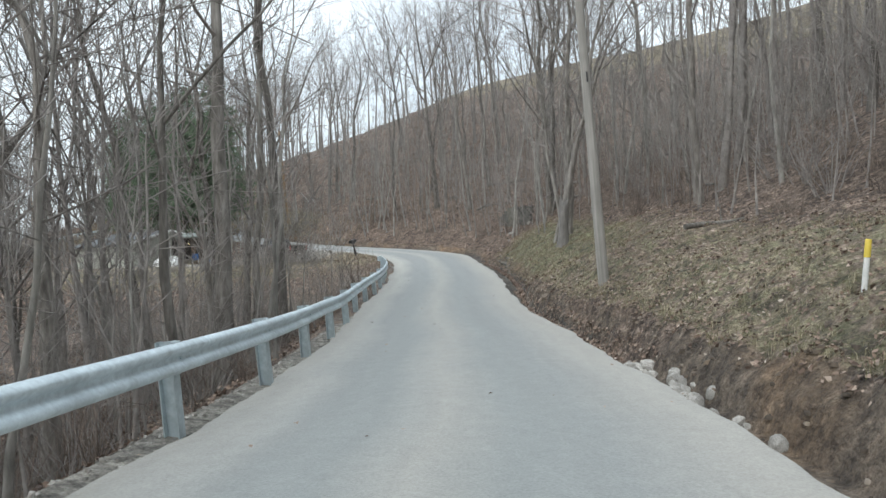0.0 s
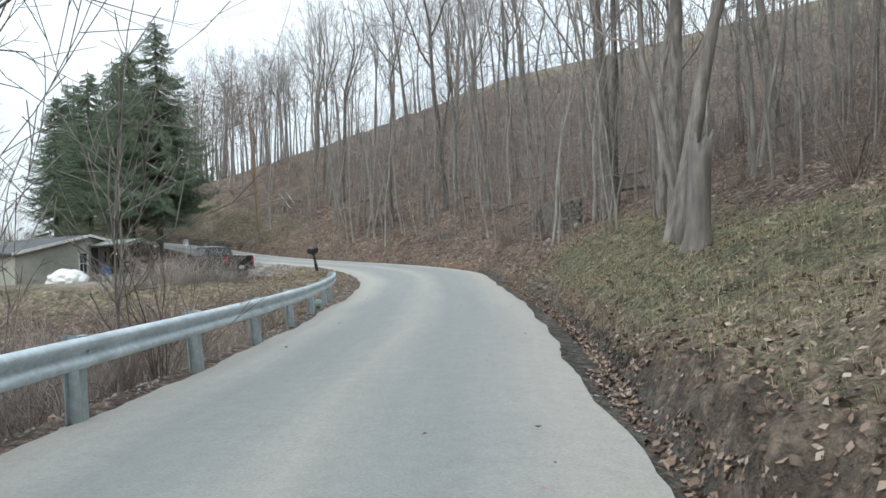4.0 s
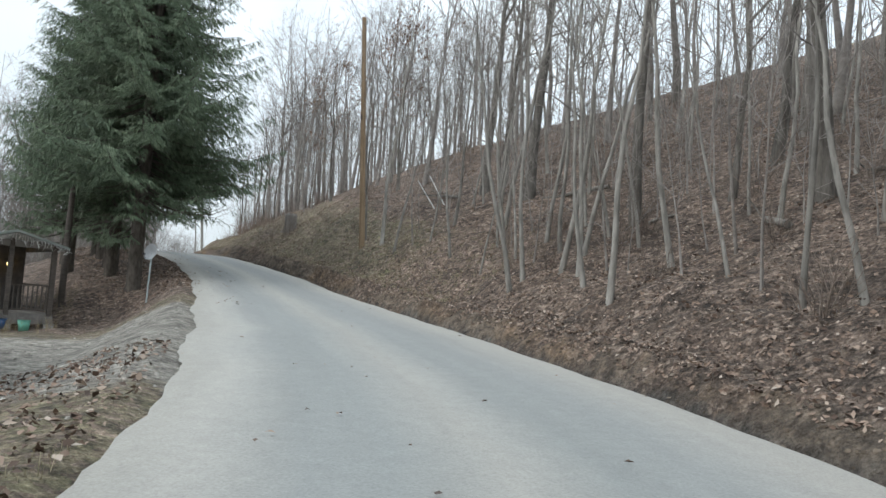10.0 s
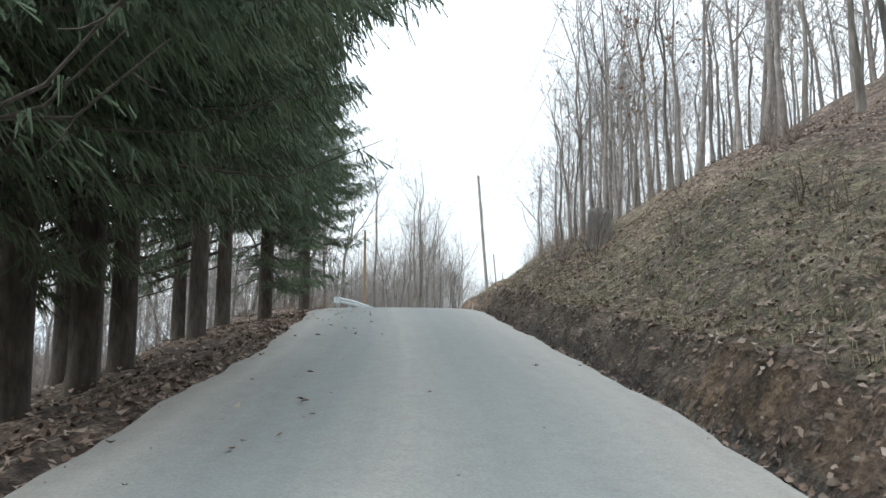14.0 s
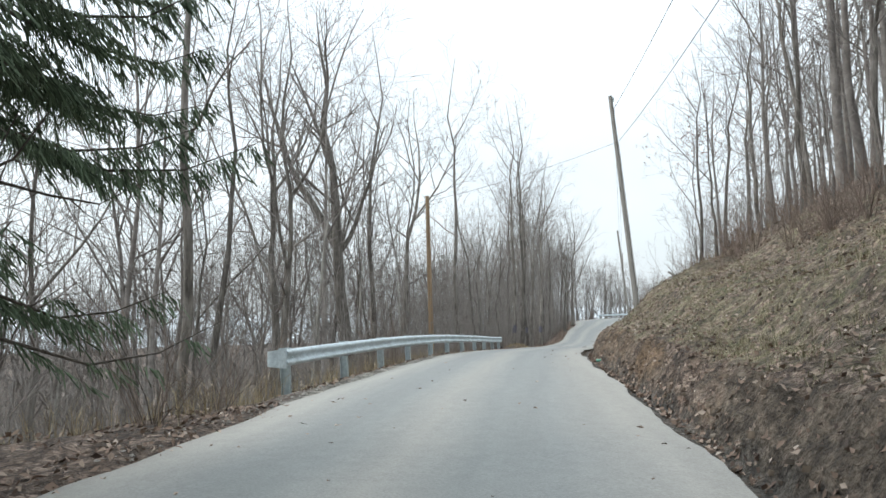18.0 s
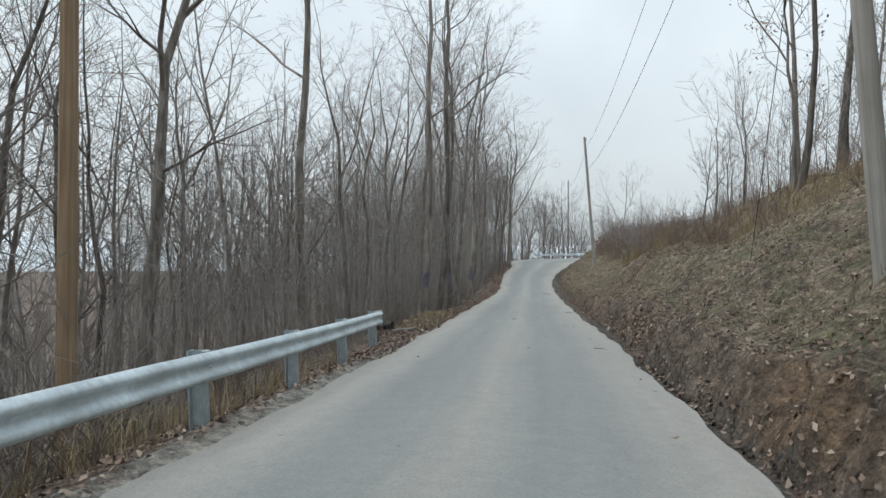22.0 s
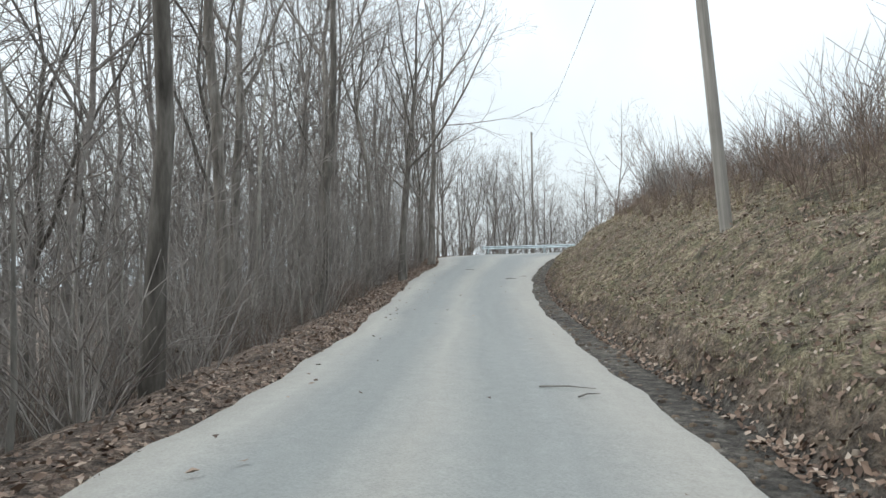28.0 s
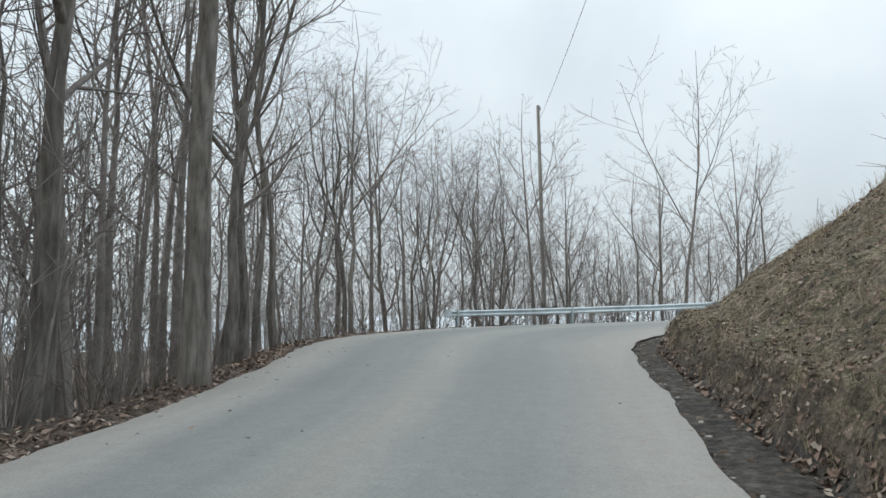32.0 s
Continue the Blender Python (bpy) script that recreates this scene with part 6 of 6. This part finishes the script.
def satellite_dish():
    x, y = -20.6, 73.7
    root = thing("satellite_dish", pose(x, y, ground_z(x, y) - .05, 0, 2, 0), "round grey satellite dish on a thin pole in the verge", "satellite dish")
    t = Tubes().add([(0, 0, -.2), (0, 0, 1.72)], [.028, .028], 10)
    part("mast", fast_mesh("mast", t.v, t.f, STEEL_POST, True), None, root)
    bm = bmesh.new()
    rings, n = 6, 24
    vs = [[bm.verts.new((math.cos(a * 6.2832 / n) * .23 * i / rings, math.sin(a * 6.2832 / n) * .28 * i / rings, .09 * (i / rings) ** 2)) for a in range(n)] for i in range(1, rings + 1)]
    c = bm.verts.new((0, 0, 0))
    for a in range(n):
        bm.faces.new((c, vs[0][a], vs[0][(a + 1) % n]))
        for i in range(rings - 1):
            bm.faces.new((vs[i][a], vs[i + 1][a], vs[i + 1][(a + 1) % n], vs[i][(a + 1) % n]))
    bmesh.ops.solidify(bm, geom=bm.faces[:], thickness=.012)
    ob = part("reflector", bm, plain("dish_grey", [(.3, (.40, .42, .44)), (.7, (.52, .54, .56))], 5, .5, bumps=0), root, "pale grey elliptical reflector")
    ob.matrix_basis = pose(0, 0, 1.76, 78, 0, 8)
    arm = Tubes().add([(0, 0, 1.5), (.03, -.34, 1.52), (.04, -.4, 1.64)], [.015, .015, .012], 8)
    part("feed_arm", fast_mesh("feed_arm", arm.v, arm.f, STEEL_POST, True), None, root)
    part("feed_horn", box(bmesh.new(), .07, .1, .07, pose(.04, -.41, 1.68, 0, 0, 8), .01), BLACK, root)


satellite_dish()
x_, y_ = -25.3, 74.5
t_ = Tubes().add([(0, 0, -.5), (0, 0, 3), (.05, 0, 4.6)], [.12, .11, .09], 10)
ob_ = new("yard_pole", fast_mesh("yard_pole", t_.v, t_.f, DARKWOOD, True))
ob_.location = (x_, y_, ground_z(x_, y_))
tagged(ob_, "dark wooden pole behind the porch", "pole")

# ---- pickup ----
PAINT = plain("dark_grey_paint", [(.3, (.020, .019, .019)), (.7, (.030, .028, .027))], 3, .42, .1, bumps=0)
TYRE = plain("tyre_rubber", [(.3, (.018, .018, .018)), (.7, (.04, .038, .036))], 15, .9, bumps=.2)
CHROME = plain("chrome", [(.3, (.5, .5, .5)), (.7, (.62, .62, .62))], 3, .25, .9, bumps=0)
RED = plain("red_lens", [(.3, (.35, .02, .02)), (.7, (.5, .035, .03))], 6, .2, bumps=0)
PALE_ROOF = plain("pale_grey_roof", [(.3, (.30, .31, .32)), (.7, (.45, .46, .47))], 3, .4, .2, bumps=0)


def loft(sections, close=True):
    """A skin through cross-sections of equal point count."""
    bm = bmesh.new()
    rows = [[bm.verts.new(p) for p in sec] for sec in sections]
    n = len(rows[0])
    for a, b in zip(rows, rows[1:]):
        for i in range(n):
            bm.faces.new((a[i], a[(i + 1) % n], b[(i + 1) % n], b[i]))
    if close:
        bm.faces.new(rows[0][::-1])
        bm.faces.new(rows[-1])
    bmesh.ops.recalc_face_normals(bm, faces=bm.faces[:])
    return bm


def body_ring(x, w, z0, z1, r=.09):
    h = w / 2
    return [(x, -h, z0), (x, h, z0), (x, h, (z0 + z1) / 2), (x, h - .02, z1 - r), (x, h - r * .7, z1), (x, -h + r * .7, z1), (x, -h + .02, z1 - r), (x, -h, (z0 + z1) / 2)]


def pickup():
    """Built with the front towards +x, the tail at x = -2.75."""
    x, y = -14.1, 61.2
    root = thing("pickup_truck", pose(x, y, ground_z(x, y) - .03, 1, 1, 143), "dark grey crew-cab pickup truck parked in the yard", "pickup truck")
    part("hood", loft([body_ring(.95, 1.92, .5, 1.24), body_ring(1.8, 1.92, .5, 1.2), body_ring(2.55, 1.84, .52, 1.1), body_ring(2.72, 1.72, .55, .95)]), PAINT, root)
    part("lower_body", loft([body_ring(-.95, 1.94, .48, 1.26), body_ring(0, 1.94, .46, 1.26), body_ring(.96, 1.94, .48, 1.26)]), PAINT, root)

    def cab(x, w, z1):
        h = w / 2
        return [(x, -.93, 1.25), (x, .93, 1.25), (x, h + .02, z1 - .08), (x, h - .1, z1), (x, -h + .1, z1), (x, -h - .02, z1 - .08)]
    part("cab", loft([[(-.95, -.93, 1.25), (-.95, .93, 1.25), (-.93, .90, 1.30), (-.93, .8, 1.31), (-.93, -.8, 1.31), (-.93, -.90, 1.30)], cab(-.72, 1.5, 1.84), cab(-.2, 1.5, 1.9), cab(.35, 1.5, 1.88), [(1.05, -.93, 1.25), (1.05, .93, 1.25), (1.02, .88, 1.29), (1.0, .75, 1.3), (1.0, -.75, 1.3), (1.02, -.88, 1.29)]]), PAINT, root)
    # separate roof panel, much paler than the body colour
    part("roof_panel", loft([[(-.66, -.62, 1.85), (-.66, .62, 1.85), (-.66, .55, 1.875), (-.66, -.55, 1.875)], [(-.2, -.66, 1.9), (-.2, .66, 1.9), (-.2, .58, 1.925), (-.2, -.58, 1.925)], [(.32, -.62, 1.88), (.32, .62, 1.88), (.32, .55, 1.905), (.32, -.55, 1.905)]]), PALE_ROOF, root, "pale grey roof panel, lighter than the cab")
    part("rear_window", box(bmesh.new(), .02, 1.42, .44, pose(-.852, 0, 1.57, 0, 22, 0), .004), PANE, root)
    part("windscreen", box(bmesh.new(), .02, 1.46, .75, pose(.705, 0, 1.59, 0, -49, 0), .004), PANE, root)
    for s in (-1, 1):
        for x0, L in ((-.35, .62), (.3, .55)):
            part("side_window", box(bmesh.new(), L, .02, .38, pose(x0, s * .86, 1.55, s * 17, 0, 0), .004), PANE, root)
        part("bed_side", loft([body_ring(-2.72, .16, .62, 1.28, .04), body_ring(-2.3, .17, .56, 1.29, .04), body_ring(-.97, .17, .5, 1.29, .04)]), PAINT, root).location = (0, s * .885, 0)
        arch = bmesh.new()
        for i in range(9):
            a = math.pi * i / 8
            box(arch, .17, .07, .05, pose(-1.82 + math.cos(a) * .46, s * .97, .44 + math.sin(a) * .46, 0, -math.degrees(a) + 90, 0))
        part("wheel_arch", arch, PAINT, root)
        part("tail_light", box(bmesh.new(), .05, .16, .36, pose(-2.735, s * .885, 1.03), .015, 2), RED, root, "red tail light lens")
        part("mirror", box(bmesh.new(), .12, .2, .2, pose(.72, s * 1.05, 1.38), .03, 2), BLACK, root)
        part("door_handle", box(bmesh.new(), .16, .03, .03, pose(-.15, s * .985, 1.12), .008), CHROME, root)
        part("headlight", box(bmesh.new(), .06, .3, .22, pose(2.66, s * .7, .88), .02), CHROME, root)
    part("bed_floor", box(bmesh.new(), 1.75, 1.65, .06, pose(-1.82, 0, .72)), BLACK, root)
    part("bed_front", box(bmesh.new(), .06, 1.65, .55, pose(-.98, 0, .98)), PAINT, root)
    tg = part("tailgate", box(bmesh.new(), .07, 1.60, .58, pose(-2.73, 0, .99), .02, 2), PAINT, root, "dark tailgate with an oval badge")
    bm = cyl(bmesh.new(), .1, .1, .015, pose(-2.765, 0, 1.05, 0, -90, 0) @ Matrix.Diagonal((.55, 1.15, 1, 1)), 20)
    part("badge", bm, CHROME, tg, "plain chrome oval badge")
    part("lettering", box(bmesh.new(), .01, .17, .025, pose(-2.77, .55, 1.02)), CHROME, tg)
    bp = part("rear_bumper", box(bmesh.new(), .16, 1.86, .2, pose(-2.82, 0, .58), .03, 2), PAINT, root)
    pl = part("number_plate", box(bmesh.new(), .012, .31, .16, pose(-2.907, 0, .60), .003), WHITE, bp, "white plate with dark bars")
    part("hitch", cyl(bmesh.new(), .05, .05, .2, pose(-2.95, .0, .40, 0, -90, 0), 10), BLACK, root)
    part("exhaust", cyl(bmesh.new(), .035, .035, .3, pose(-2.8, -.55, .42, 0, -90, 0), 10), STEEL_POST, root)
    part("underbody", box(bmesh.new(), 4.9, 1.5, .14, pose(-.1, 0, .46)), BLACK, root)
    for wx in (-1.82, 1.62):
        for s in (-1, 1):
            tyre = bmesh.new()
            prof = [(.24, -.11), (.33, -.125), (.375, -.1), (.385, 0), (.375, .1), (.33, .125), (.24, .11)]
            n = 24
            ring = [[tyre.verts.new((math.cos(6.2832 * i / n) * r, o, math.sin(6.2832 * i / n) * r)) for r, o in prof] for i in range(n)]
            for i in range(n):
                for k in range(len(prof) - 1):
                    tyre.faces.new((ring[i][k], ring[i][k + 1], ring[(i + 1) % n][k + 1], ring[(i + 1) % n][k]))
            wheel = part("wheel", cyl(bmesh.new(), .23, .23, .12, pose(0, .06, 0, 90, 0, 0), 20), STEEL_POST, root, "grey alloy wheel")
            wheel.matrix_basis = pose(wx, s * .85, .375)
            part("tyre", tyre, TYRE, wheel, "black tyre")


pickup()


# ---- clutter in the yard ----
def pile(x, y, sx, sy, sz, material, name, label, category):
    bm = bmesh.new()
    bmesh.ops.create_icosphere(bm, subdivisions=3, radius=1)
    for v in bm.verts:
        v.co.z = max(v.co.z, -.3)
        k = 1 + .22 * noise.noise(v.co * 2.3) + .1 * noise.noise(v.co * 6)
        v.co = Vector((v.co.x * sx * k, v.co.y * sy * k, v.co.z * sz * k))
    me = bpy.data.meshes.new(name)
    bm.to_mesh(me)
    bm.free()
    me.materials.append(material)
    ob = new(name, me)
    ob.location = (x, y, ground_z(x, y) + sz * .2)
    return tagged(ob, label, category)


pile(-24.2, 63.5, 1.3, .9, .75, WHITE, "tarp_pile", "white tarpaulin heaped over stored things", "tarpaulin")
BLUE = plain("blue_plastic", [(.3, (.04, .11, .27)), (.7, (.07, .16, .36))], 4, .5, bumps=0)
GREEN = plain("green_plastic", [(.3, (.10, .33, .24)), (.7, (.16, .42, .32))], 4, .5, bumps=0)


def lawn_chair(x, y, yaw):
    root = thing("lawn_chair", pose(x, y, ground_z(x, y), 0, 0, yaw), "blue and white folding lawn chair on the grass", "chair")
    part("seat", box(bmesh.new(), .5, .48, .03, pose(0, 0, .4), .01), BLUE, root)
    part("backrest", box(bmesh.new(), .5, .03, .5, pose(0, .26, .66, -12, 0, 0), .01), BLUE, root)
    for sx in (-.24, .24):
        for sy in (-.22, .22):
            part("leg", box(bmesh.new(), .03, .03, .42, pose(sx, sy, .2)), WHITE, root)
        part("armrest", box(bmesh.new(), .05, .46, .03, pose(sx, 0, .6), .01), WHITE, root)


lawn_chair(-22.0, 64.2, 200)


def tub(x, y, r, h, material, label, z=None, tip=0):
    root = thing("bucket", pose(x, y, (ground_z(x, y) if z is None else z) + r * .5 * (tip > 0), tip, 0, 0), label, "bucket")
    t = Tubes().add([(0, 0, 0), (0, 0, .01), (0, 0, h), (0, 0, h), (0, 0, .03), (0, 0, .03)], [.001, r * .8, r, r * .94, r * .75, .001], 18)
    part("shell", fast_mesh("shell", t.v, t.f, material, True), None, root)
    t = Tubes().add([(0, 0, h - .02), (0, 0, h + .005)], [r * 1.05, r * 1.05], 18)
    part("rim", fast_mesh("rim", t.v, t.f, material, True), None, root)


tub(-21.9, 70.2, .17, .36, GREEN, "green plastic bucket standing below the porch")
tub(-22.3, 69.5, .35, .3, BLUE, "blue plastic tub standing below the porch")
PAIL = plain("pale_turquoise_plastic", [(.3, (.30, .55, .50)), (.7, (.55, .74, .70))], 5, .5, bumps=0)
tub(-3.2, 39.3, .10, .22, PAIL, "pale turquoise bucket lying tipped beside a guardrail post", tip=38)


def bottle(x, y):
    """A crushed drinks bottle on its side."""
    root = thing("bottle", pose(x, y, ground_z(x, y) + .04, 0, 90, 35), "crushed green plastic bottle in the ditch", "bottle")
    t = Tubes().add([(0, 0, -.12), (0, 0, -.115), (.004, 0, -.05), (-.006, 0, .02), (0, 0, .07), (0, 0, .105), (0, 0, .13)], [.001, .034, .036, .029, .034, .014, .013], 12)
    part("body", fast_mesh("body", t.v, t.f, GREEN, True), None, root)
    t = Tubes().add([(0, 0, .125), (0, 0, .145), (0, 0, .146)], [.016, .016, .001], 10)
    part("cap", fast_mesh("cap", t.v, t.f, WHITE, True), None, root, "white screw cap")


bottle(-48.1, 108.5)
for i, (s, v) in enumerate(((88, 7.2), (88.7, 7.4), (89.4, 7.5), (90.2, 7.3), (87.2, 7.0))):
    x, y = place(s, along(s, EDGE_S, EDGE_L) - v)
    k = .16
    ob = new("stone", ROCKS[i % 5])
    ob.matrix_basis = pose(x, y, ground_z(x, y) + .05, i * 50, 20, 70 * i)
    ob.scale = (k * 1.3, k, k * .8)
    tagged(ob, "rough edging stone along the porch bed", "stone", "edging stones")
